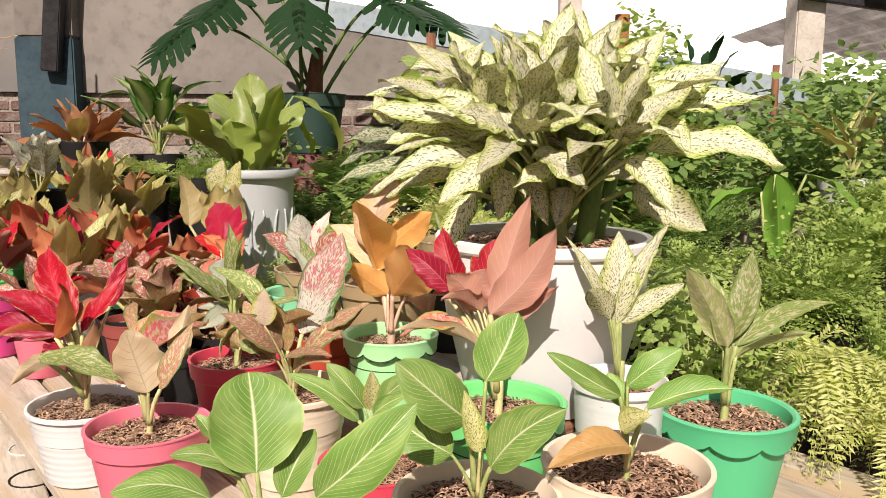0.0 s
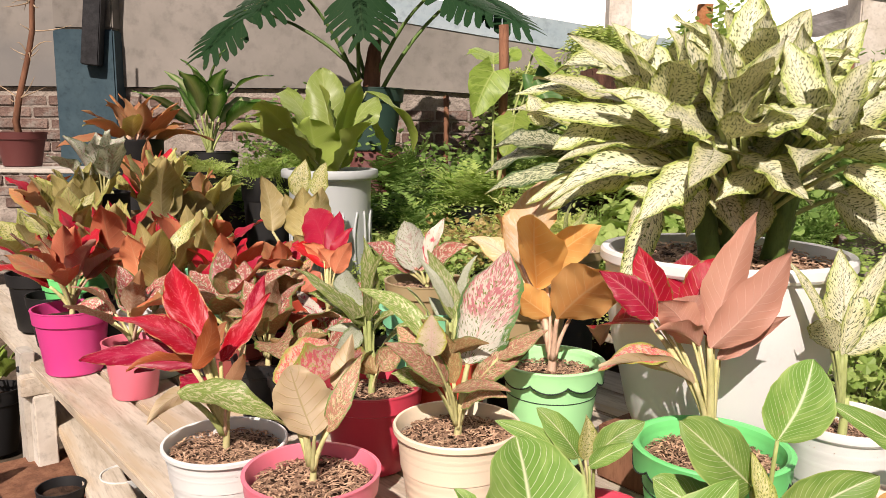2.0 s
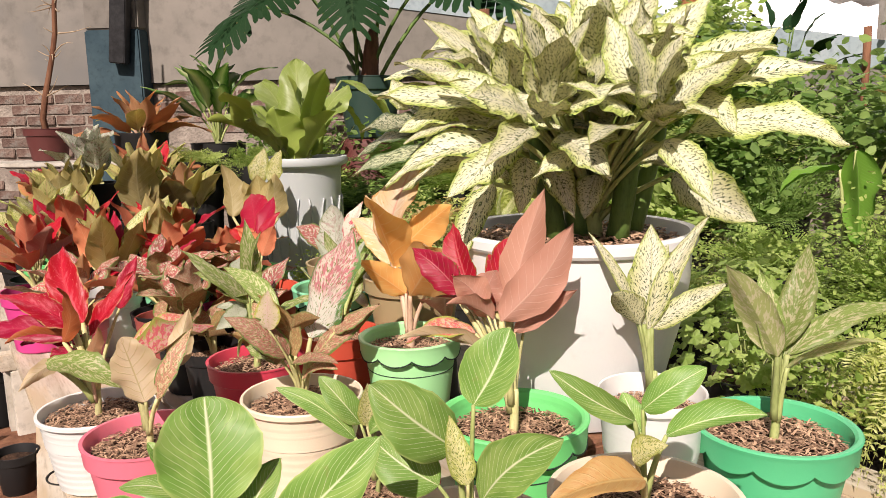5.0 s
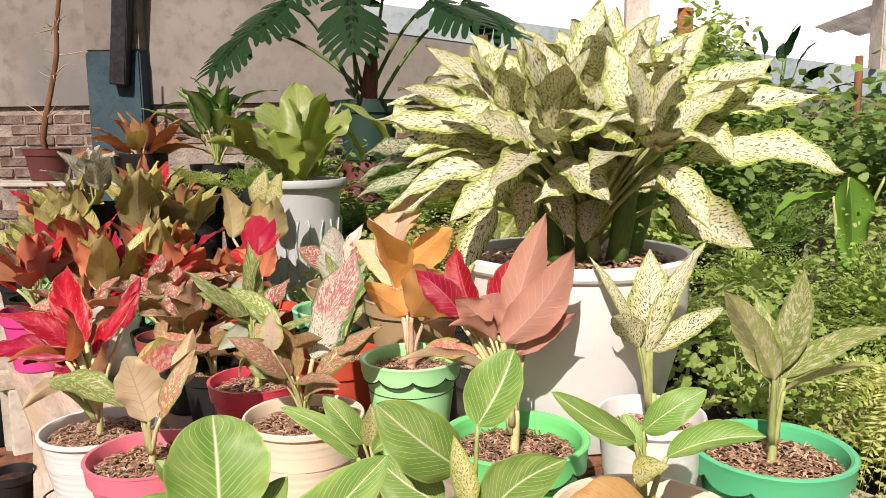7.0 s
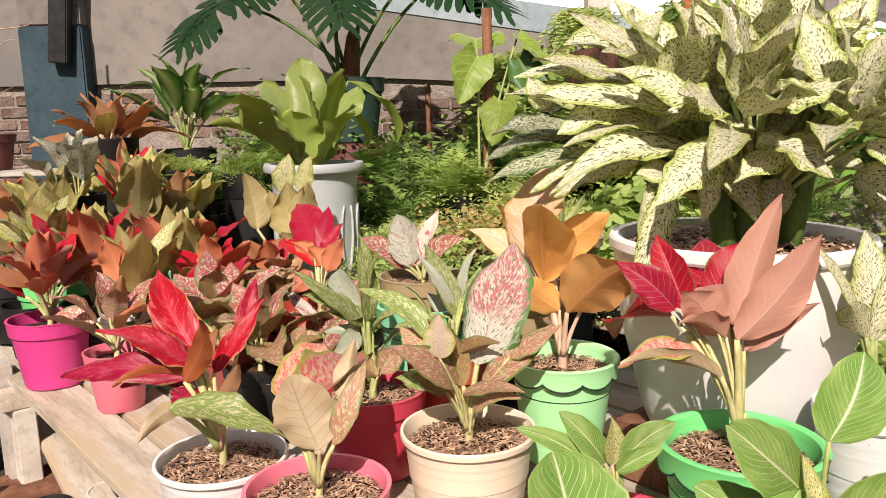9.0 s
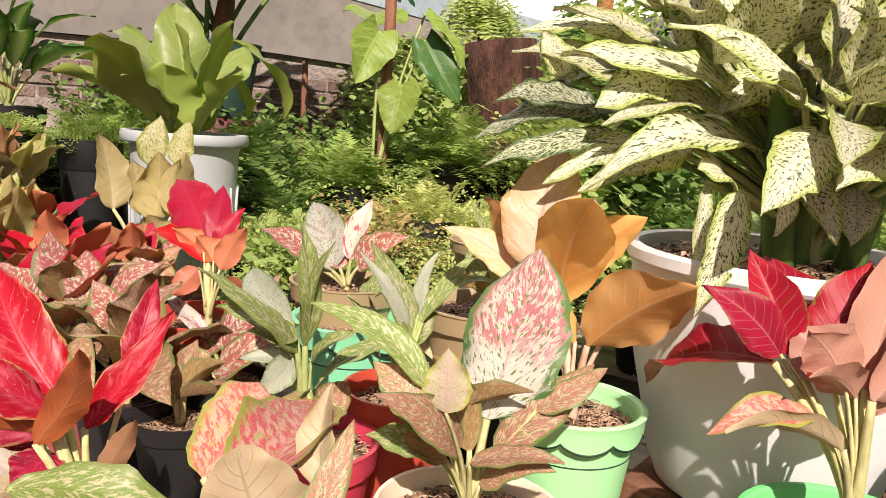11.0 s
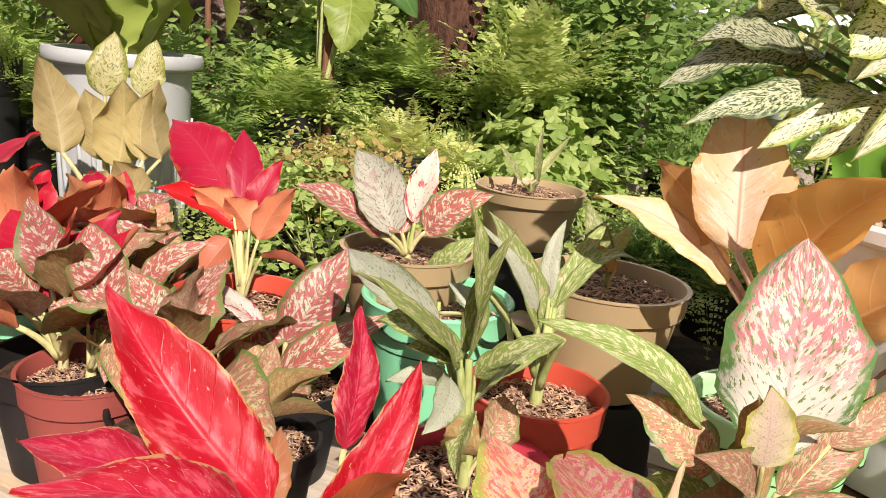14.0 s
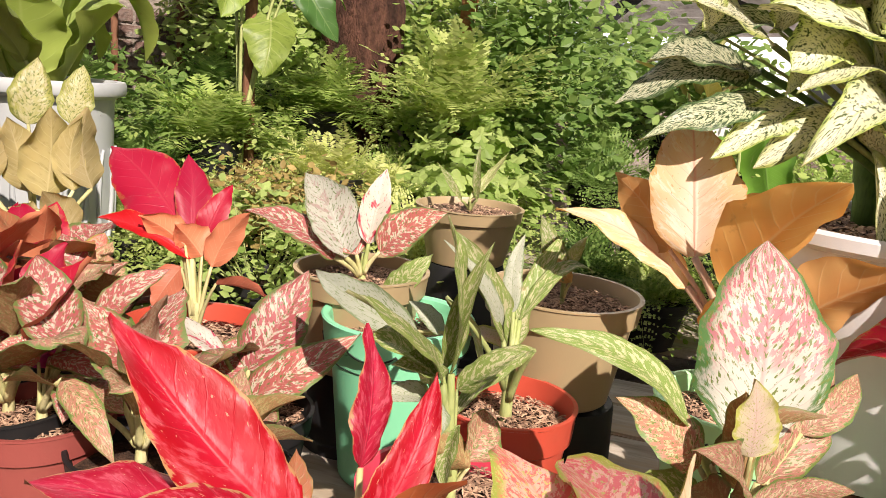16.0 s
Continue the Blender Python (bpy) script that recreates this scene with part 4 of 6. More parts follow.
# twiggy sapling and red pot by the column, on a board
sap = thing("sapling", "bare pale twiggy sapling in a red clay pot", "sapling", (-2.58, 4.29, 1.12))
add_pot(sap, "plain", "maroon_pot", 0.13, 0.18, chips=False)
pts = [Vector(p) for p in ((0, 0, -0.05), (-0.02, 0.0, 0.08), (0.0, 0.01, 0.2), (0.06, 0.02, 0.42), (0.085, 0.03, 0.55), (0.09, 0.04, 0.7), (0.12, 0.05, 0.9), (0.13, 0.05, 1.2))]
v, f = tube(pts, [0.018, 0.018, 0.017, 0.015, 0.014, 0.013, 0.011, 0.008], 8)
under("trunk", mesh_of("trunk", v, f, ("bark",)), sap)
rng = random.Random(8)
for k in range(26):
    s = pts[rng.randrange(2, 7)]
    e = s + Vector((rng.uniform(-0.16, 0.2), rng.uniform(-0.1, 0.1), rng.uniform(-0.04, 0.12)))
    v, f = tube(bow(s, e, rng.uniform(-0.02, 0.03), 5), [0.004, 0.0035, 0.003, 0.002, 0.001], 5)
    under("twig", mesh_of("twig", v, f, ("twig",)), sap)
board = thing("board", "narrow weathered shelf board on brick piers", "shelf", (-2.6, 4.22, 0.952))
part("plank", box_bm((2.2, 0.34, 0.022), bevel=0.004), "post", board)
for x in (-0.9, 0.9):
    part("pier", box_bm((0.2, 0.2, 0.938), (0, 0, -0.482), 0.006), "brick", board, at=pose(x, 0, 0))

# bright hazy sky far behind the wall
net = Net("bright_haze")
net.put(net.bsdf.inputs["Emission Color"], (1.0, 0.985, 0.95))
net.bsdf.inputs["Emission Strength"].default_value = 1.1
M["haze"] = net.done((0.8, 0.8, 0.8), 1.0)
tagged(new("backdrop", mesh_of("backdrop", [(-30, 24, -2), (34, 24, -2), (34, 24, 22), (-30, 24, 22)], [(0, 1, 2, 3)], ("haze",), smooth=False)), "bright white hazy sky", "sky", "", "structure")

# ---- plants on the bench ----
plant("red aglaonema with large crimson leaves in a white ribbed pot", "red", ("ribbed", "white_pot", -0.717, 1.495, 0.622, 0.112, 0.152), [
    (135, 0.047, 0.181, 131, 42, 0.205, 0.089, 0.06, -27),
    (125, 0.01, 0.163, 20, 53, 0.152, 0.05, 0.06, 38),
    (63, 0.068, 0.204, 64, 63, 0.113, 0.041, 0.1, 39),
    (125, 0.05, 0.172, 69, 48, 0.064, 0.03, 0.08, 4, "rust"),
    (-167, 0.05, 0.156, -57, 49, 0.17, 0.041, 0.1, -30),
    (140, 0.055, 0.173, 156, 16, 0.173, 0.067, 0.1, -23),
    (151, 0.058, 0.137, 175, -3, 0.125, 0.042, 0.12, -24),
    (162, 0.043, 0.134, -111, -21, 0.061, 0.055, 0.12, -2),
    (-70, 0.047, 0.122, -21, 62, 0.088, 0.029, 0.1, -58, "rust"),
] + [
    (162, 0.076, 0.172, 164, 41, 0.048, 0.024, 0.1, 101),
    (140, 0.042, 0.158, 172, -1, 0.05, 0.033, 0.1, -23),
    (166, 0.038, 0.177, -175, 25, 0.168, 0.062, 0.1, -27),
    (159, 0.043, 0.16, 174, -2, 0.237, 0.06, 0.12, -49),
    (171, 0.037, 0.158, -169, -1, 0.131, 0.043, 0.1, 42),
    (-159, 0.046, 0.121, -146, -29, 0.1, 0.034, 0.15, 94, "coral"),
    (-144, 0.079, 0.126, -11, -13, 0.204, 0.066, 0.12, 45, "fleck"),
], stem=(0.00682, 0.054), wave=0.08, fine=True)
plant("coral and green aglaonema with pale undersides in a pink pot", "coral", ("plain", "pink_pot", -0.534, 1.345, 0.635, 0.112, 0.165), [
    (134, 0.09, 0.136, 72, 14, 0.173, 0.095, 0.08, -3, "coralw"),
    (142, 0.03, 0.138, 68, 6, 0.197, 0.122, 0.08, -2, "coralw"),
    (-59, 0.015, 0.086, 167, 70, 0.119, 0.1, 0.06, 75, "coralw"),
    (28, 0.056, 0.137, 79, 63, 0.104, 0.052, 0.1, -127),
    (-23, 0.031, 0.091, 45, 58, 0.135, 0.038, 0.1, 46, "mottle"),
], stem=(0.0062, 0.036))
def riser(x, y, top, r, label="black upturned plastic pot under another pot"):
    ob = thing("upturned_pot", label, "pot", (x, y, 0.468), "risers")
    v, f = lathe([(1.1 * r, 0.0), (1.1 * r, 0.02), (1.06 * r, 0.022), (r, top - 0.474), (0.97 * r, top - 0.469), (1e-3, top - 0.469)], 32)
    under("shell", mesh_of("shell", v, f, ("black_pot",), sharp=30), ob)


block = thing("timber_block", "brown timber block raising a pot on the bench", "block", (0.22, 1.65, 0.4675), turn=-50.2)
part("block", box_bm((0.34, 0.30, 0.117), (0, 0, 0.0585), 0.006), "bark", block)
riser(-0.13, 1.94, 0.62, 0.085)
riser(-0.37, 2.2, 0.61, 0.08)
riser(0.045, 2.5, 0.695, 0.09)
plant("aglaonema with a tall pink and cream leaf in a cream pot", "mottle", ("ribbed", "cream_pot", -0.297, 1.489, 0.660, 0.116, 0.19), [
    (36, 0.022, 0.131, 43, 63, 0.222, 0.138, 0.05, 7, "hero"),
    (145, 0.059, 0.159, 148, 27, 0.187, 0.052, 0.12, -29, "fleck"),
    (154, 0.047, 0.121, 143, 35, 0.109, 0.061, 0.1, -52),
    (-144, 0.057, 0.159, 94, 83, 0.073, 0.055, 0.05, -115, "pale"),
    (175, 0.047, 0.132, -24, 26, 0.121, 0.049, 0.1, -39),
    (-7, 0.071, 0.149, 1, 31, 0.101, 0.038, 0.1, 36),
    (-163, 0.037, 0.093, 174, 30, 0.061, 0.045, 0.1, 75),
    (-114, 0.023, 0.091, -23, 9, 0.108, 0.039, 0.1, 28),
    (167, 0.037, 0.083, 157, 11, 0.096, 0.052, 0.1, -27, "fleck"),
] + [
    (-161, 0.022, 0.102, -165, 36, 0.139, 0.058, 0.15, -61),
    (-134, 0.01, 0.102, -159, 63, 0.137, 0.054, 0.1, 58),
    (-64, 0.016, 0.06, -26, 22, 0.092, 0.043, 0.15, 32),
    (0, 0.026, 0.099, 8, 38, 0.161, 0.055, 0.12, 51),
], stem=(0.00744, 0.042))
plant("aglaonema with ochre leaves and pink stalks in a scalloped green pot", "brown", ("scallop", "apple_pot", -0.110, 1.636, 0.735, 0.102, 0.2), [
    (-74, 0.019, 0.113, -54, 38, 0.181, 0.13, 0.06, -53, "wide"),
    (-161, 0.006, 0.114, -171, 37, 0.115, 0.068, 0.1, 70),
    (-1, 0.036, 0.114, -5, 19, 0.135, 0.044, 0.1, -41),
    (144, 0.036, 0.165, -100, 48, 0.218, 0.122, 0.05, -14, "wide"),
    (133, 0.08, 0.204, 56, 58, 0.215, 0.125, 0.06, -25),
    (120, 0.084, 0.161, 132, 24, 0.196, 0.07, 0.08, -30),
    (105, 0.05, 0.203, -21, 39, 0.142, 0.087, 0.06, -116),
    (122, 0.112, 0.205, 122, 47, 0.122, 0.079, 0.06, 84),
], stem=(0.0093, 0.06))
plant("pink aglaonema with upright dusty rose leaves in a scalloped green pot", "pink", ("scallop", "green_pot", 0.105, 1.335, 0.690, 0.12, 0.22), [
    (140, 0.01, 0.197, 4, 74, 0.211, 0.075, 0.04, -107),
    (-141, 0.023, 0.191, -7, 55, 0.195, 0.079, 0.04, -79),
    (98, 0.037, 0.196, 83, 27, 0.235, 0.087, 0.08, -14),
    (-178, 0.044, 0.208, -180, 46, 0.077, 0.066, 0.1, 66),
    (-172, 0.03, 0.192, -169, 21, 0.082, 0.07, 0.1, 38),
    (-172, 0.035, 0.132, -178, 10, 0.155, 0.054, 0.12, 41, "coral"),
    (71, 0.006, 0.167, -12, 37, 0.128, 0.038, 0.1, -88),
    (64, 0.05, 0.185, 32, 50, 0.093, 0.06, 0.08, 21),
    (151, 0.106, 0.212, 101, -24, 0.225, 0.104, 0.12, -39),
] + [
    (150, 0.101, 0.222, 160, 38, 0.116, 0.063, 0.1, -71),
    (142, 0.089, 0.22, 124, 61, 0.128, 0.074, 0.08, -61),
    (129, 0.058, 0.228, 19, 54, 0.123, 0.072, 0.08, -3),
    (170, 0.062, 0.163, 171, -11, 0.123, 0.056, 0.12, -25, "coral"),
    (156, 0.078, 0.201, -20, 55, 0.082, 0.075, 0.06, -107),
], stem=(0.00806, 0.072))
plant("small dieffenbachia with flecked cream leaves in a white ribbed pot", "speck", ("ribbed", "white_pot", 0.334, 1.379, 0.720, 0.09, 0.25), [
    (144, 0.018, 0.143, 73, 72, 0.168, 0.076, 0.05, -9),
    (133, 0.011, 0.136, 23, 59, 0.214, 0.047, 0.06, 34),
    (-178, 0.023, 0.146, -144, 46, 0.083, 0.062, 0.1, 49),
    (111, 0.006, 0.139, 5, 31, 0.145, 0.044, 0.1, 50),
    (162, 0.031, 0.165, 166, 59, 0.152, 0.02, 0.1, -61),
    (131, 0.021, 0.147, 55, 55, 0.145, 0.051, 0.1, 10),
], stem=(0.00744, 0.066))
plant("dieffenbachia with mottled green leaves in a sea green pot", "fleck", ("scallop", "teal_pot", 0.532, 1.378, 0.665, 0.126, 0.195), [
    (-123, 0.005, 0.143, -175, 60, 0.179, 0.069, 0.06, 54, "fleck"),
    (67, 0.014, 0.149, 46, 64, 0.186, 0.065, 0.06, 14),
    (28, 0.019, 0.143, 8, 22, 0.209, 0.053, 0.08, 26),
    (-27, 0.014, 0.126, -6, 20, 0.145, 0.039, 0.1, -42, "fleck"),
    (109, 0.01, 0.132, 111, 71, 0.152, 0.051, 0.08, -29),
    (47, 0.017, 0.133, 22, 25, 0.154, 0.043, 0.1, 22),
], stem=(0.00744, 0.072))
plant("young philodendron with cream striped leaves in a cream pot", "birkin", ("plain", "cream_pot", 0.281, 1.093, 0.680, 0.128, 0.21), [
    (-121, 0.015, 0.151, -1, 37, 0.096, 0.046, 0.12, 57),
    (-39, 0.028, 0.119, -7, 17, 0.124, 0.051, 0.12, 40),
    (-140, 0.023, 0.136, 175, 30, 0.125, 0.04, 0.12, -72),
    (-118, 0.046, 0.098, -23, 32, 0.049, 0.041, 0.1, 75, "lime"),
    (-100, 0.045, 0.072, -165, -10, 0.129, 0.073, 0.15, -29, "dry"),
    (140, 0.008, 0.114, 133, 54, 0.055, 0.034, 0.1, -39),
], stem=(0.00496, 0.054), fold=0.4, wave=0.03)
plant("philodendron with upright cream striped leaves in a cream pot", "birkin", ("plain", "cream_pot", 0.054, 1.023, 0.660, 0.12, 0.19), [
    (-37, 0.011, 0.195, 27, 61, 0.104, 0.088, 0.04, 46),
    (-171, 0.015, 0.136, -163, 42, 0.138, 0.086, 0.08, -65),
    (-31, 0.02, 0.071, -12, 43, 0.138, 0.074, 0.08, 69),
    (179, 0.037, 0.085, 164, 28, 0.102, 0.07, 0.1, -48),
    (-85, 0.021, 0.098, 152, 73, 0.088, 0.036, 0.04, -84, "lime"),
], stem=(0.00682, 0.06), fold=0.4, wave=0.03)
plant("philodendron with broad round striped leaves in a white pot", "birkin", ("plain", "white_pot", -0.220, 0.916, 0.630, 0.1, 0.16), [
    (-148, 0.01, 0.133, 114, 71, 0.125, 0.124, 0.05, -17, "disc"),
    (-5, 0.066, 0.1, -7, 46, 0.182, 0.074, 0.1, 82),
    (15, 0.021, 0.096, 51, 52, 0.093, 0.055, 0.1, 37),
    (-174, 0.066, 0.097, -165, 11, 0.12, 0.06, 0.12, -26),
    (178, 0.028, 0.126, -172, 19, 0.093, 0.034, 0.15, -26),
    (171, 0.069, 0.172, 169, 52, 0.036, 0.023, 0.1, -41),
], stem=(0.00558, 0.048), fold=0.4, wave=0.03)
plant("small striped philodendron in a red pot", "birkin", ("plain", "red_pot", -0.104, 1.226, 0.620, 0.1, 0.15), [
    (-170, 0.031, 0.092, -173, 36, 0.143, 0.035, 0.1, -55),
    (179, 0.022, 0.113, 178, 50, 0.097, 0.045, 0.1, -53),
    (173, 0.012, 0.109, 83, 82, 0.066, 0.036, 0.05, -28, "lime"),
    (-77, 0.001, 0.113, -7, 41, 0.091, 0.042, 0.1, 63),
    (-149, 0.008, 0.102, -19, 35, 0.073, 0.033, 0.1, 69),
], stem=(0.00434, 0.036), fold=0.4, wave=0.03)
plant("dieffenbachia with narrow flecked leaves in a terracotta pot", "fleck", ("plain", "orange_pot", -0.312, 1.850, 0.680, 0.098, 0.21), [
    (58, 0.041, 0.089, 139, 59, 0.191, 0.058, 0.06, -20),
    (56, 0.048, 0.139, 46, 62, 0.117, 0.028, 0.08, 0, "pearl"),
    (50, 0.045, 0.129, 19, 47, 0.155, 0.034, 0.08, 20),
    (43, 0.044, 0.129, 8, 21, 0.161, 0.032, 0.28, 10),
    (73, 0.042, 0.109, 155, 54, 0.161, 0.032, 0.1, -30, "pearl"),
    (-95, 0.05, 0.118, -165, -21, 0.162, 0.05, 0.15, -20),
    (162, 0.099, 0.174, -19, -61, 0.124, 0.026, 0.12, -30, "pearl"),
    (54, 0.037, 0.089, 50, 66, 0.096, 0.045, 0.05, 30),
], stem=(0.009, 0.10))
plant("aglaonema with silvery flecked leaves in a red pot", "fleck", ("plain", "red_pot", -0.475, 1.735, 0.648, 0.11, 0.178), [
    (-53, 0.021, 0.052, -175, 31, 0.066, 0.065, 0.12, 72, "mottle"),
    (-22, 0.018, 0.053, 39, 35, 0.071, 0.066, 0.12, 53, "mottle"),
    (112, 0.061, 0.18, 109, 14, 0.185, 0.062, 0.1, -35, "pearl"),
    (136, 0.042, 0.145, -157, 35, 0.13, 0.066, 0.1, -30),
    (97, 0.025, 0.157, -42, 75, 0.16, 0.03, 0.06, 40),
    (135, 0.028, 0.122, 176, 8, 0.078, 0.036, 0.1, -30, "pearl"),
    (0, 0.005, 0.097, -134, -51, 0.077, 0.036, 0.15, 20),
    (149, 0.029, 0.137, -135, -29, 0.081, 0.045, 0.12, -40, "pearl"),
    (135, 0.021, 0.167, -172, 11, 0.073, 0.05, 0.1, -40),
    (63, 0.011, 0.137, -38, 37, 0.092, 0.045, 0.1, 30),
    (117, 0.011, 0.157, 129, 84, 0.18, 0.05, 0.08, 10),
    (146, 0.018, 0.147, -170, 42, 0.188, 0.05, 0.1, -30),
], stem=(0.00806, 0.09))
plant("silvery young plant in a scalloped mint pot", "fleck", ("scallop", "mint_pot", -0.368, 2.068, 0.740, 0.115, 0.27), [
    (-53, 0.111, 0.027, -51, -17, 0.091, 0.034, 0.2, 27, "pale"),
    (-49, 0.073, 0.017, 136, 38, 0.073, 0.034, 0.1, -53, "pearl"),
], stem=(0.00496, 0.024))
plant("dying plant with curled yellow leaves in a tan pot", "fleck", ("plain", "tan_pot", -0.147, 1.945, 0.797, 0.125, 0.17), [
    (-143, 0.015, 0.044, 118, 63, 0.104, 0.04, 0.1, -61),
    (-129, 0.016, 0.05, -36, 68, 0.07, 0.026, 0.1, -56),
    (-94, 0.017, 0.041, 168, 30, 0.072, 0.03, 0.1, 59, "dry"),
], stem=(0.00372, 0.024))
plant("tan pot of dark soil with a few thin shoots", "fleck", ("plain", "tan_pot", 0.045, 2.5, 0.825, 0.125, 0.13), [
    (-133, 0.02, 0.033, -25, 55, 0.137, 0.025, 0.1, -69),
    (-174, 0.027, 0.03, 129, 51, 0.103, 0.021, 0.1, -60),
    (-83, 0.022, 0.034, 63, 76, 0.124, 0.021, 0.1, 42),
], stem=(0.00248, 0.012))
plant("aglaonema with white and rose splashed leaves in a tan pot", "splash", ("plain", "tan_pot", -0.370, 2.200, 0.780, 0.115, 0.17), [
    (176, 0.03, 0.042, 107, 48, 0.17, 0.108, 0.06, -37, "white"),
    (-64, 0.01, 0.067, 36, 67, 0.133, 0.062, 0.06, 28),
    (166, 0.047, 0.04, 145, 23, 0.17, 0.078, 0.1, -30, "rose"),
    (-54, 0.031, 0.056, -34, 36, 0.13, 0.085, 0.1, 65, "rose"),
    (-74, 0.058, -0.009, -34, 46, 0.107, 0.051, 0.1, 70, "fleck"),
    (-160, 0.016, 0.048, 88, 29, 0.131, 0.077, 0.1, -26, "rose"),
], stem=(0.00682, 0.048))
plant("crimson aglaonema with glossy red leaves in a terracotta pot", "crimson", ("plain", "orange_pot", -0.640, 2.222, 0.700, 0.118, 0.23), [
    (106, 0.053, 0.184, 113, 28, 0.204, 0.111, 0.06, -32),
    (87, 0.034, 0.175, 80, 48, 0.14, 0.061, 0.06, -3),
    (42, 0.018, 0.151, 26, 58, 0.109, 0.047, 0.1, 34),
    (-25, 0.023, 0.125, -28, 58, 0.105, 0.054, 0.1, -66),
    (99, 0.015, 0.133, 137, 16, 0.167, 0.057, 0.12, -26),
    (153, 0.022, 0.122, -144, -38, 0.076, 0.053, 0.12, 134),
    (122, 0.022, 0.154, 160, 33, 0.08, 0.059, 0.1, 87),
    (4, 0.009, 0.14, 167, 52, 0.065, 0.067, 0.1, 81),
    (-43, 0.034, 0.102, -55, -4, 0.098, 0.042, 0.1, -44),
], stem=(0.00868, 0.066))
plant("aglaonema with tan undersides and flecked young leaves in a green pot", "tan", ("scallop", "green_pot", -0.818, 2.689, 0.660, 0.11, 0.19), [
    (14, 0.019, 0.185, -38, 86, 0.171, 0.121, 0.06, -68),
    (108, 0.027, 0.192, 148, 75, 0.143, 0.1, 0.08, 114),
    (-14, 0.065, 0.2, 1, 83, 0.144, 0.066, 0.08, -66),
    (92, 0.078, 0.314, 57, 72, 0.135, 0.082, 0.06, 11, "lime"),
    (27, 0.076, 0.322, 46, 71, 0.119, 0.067, 0.06, 34, "lime"),
    (142, 0.003, 0.132, -164, 37, 0.058, 0.063, 0.1, 69),
    (-34, 0.073, 0.129, -174, 55, 0.093, 0.073, 0.1, 39),
    (157, 0.089, 0.203, 148, 77, 0.191, 0.113, 0.1, 105),
    (-6, 0.097, 0.203, 111, 86, 0.155, 0.099, 0.1, -71),
], stem=(0.012, 0.16))
plant("rose speckled aglaonema in a dark red pot", "rose", ("plain", "clay_pot", -0.862, 2.123, 0.640, 0.095, 0.17), [
    (-17, 0.026, 0.109, 104, 53, 0.128, 0.086, 0.1, -1),
    (-22, 0.068, 0.138, -10, 39, 0.119, 0.046, 0.12, 60),
    (-53, 0.019, 0.098, -55, -4, 0.097, 0.042, 0.1, 23),
    (-99, 0.006, 0.089, 161, 24, 0.055, 0.064, 0.1, -28),
    (-45, 0.065, 0.075, -124, -35, 0.064, 0.049, 0.1, -39),
    (-52, 0.082, 0.075, -68, -8, 0.077, 0.056, 0.1, 15, "mottle"),
    (-73, 0.069, 0.087, -69, -32, 0.138, 0.041, 0.12, 20, "mottle"),
], stem=(0.00744, 0.06))
plant("pink mottled aglaonema in a dark pot", "rose", ("plain", "black_pot", -0.602, 2.074, 0.620, 0.095, 0.15), [
    (104, 0.003, 0.076, 16, 53, 0.168, 0.093, 0.08, 36),
    (-139, 0.021, 0.03, -29, 36, 0.202, 0.074, 0.1, 61),
    (151, 0.033, 0.091, 135, 27, 0.135, 0.041, 0.1, -24, "splash"),
    (153, 0.055, 0.061, 2, 40, 0.093, 0.056, 0.1, 27),
    (-156, 0.03, 0.039, 169, 41, 0.069, 0.054, 0.1, -61, "mottle"),
    (-96, 0.042, 0.032, -84, -9, 0.057, 0.046, 0.1, 15, "mottle"),
], stem=(0.00682, 0.048))
plant("olive leaved aglaonema with a thick green stem in a black pot", "mottle", ("plain", "black_pot", -0.665, 1.940, 0.605, 0.08, 0.135), [
    (-123, 0.013, 0.054, -24, 38, 0.112, 0.055, 0.1, -64),
    (-160, 0.013, 0.057, 138, 71, 0.062, 0.055, 0.1, -43),
    (-107, 0.016, 0.051, -37, 15, 0.103, 0.045, 0.1, -39),
    (-151, 0.018, 0.053, -174, 44, 0.072, 0.05, 0.1, 79),
    (170, 0.008, 0.059, 52, 56, 0.09, 0.056, 0.1, 23),
], stem=(0.00868, 0.06))
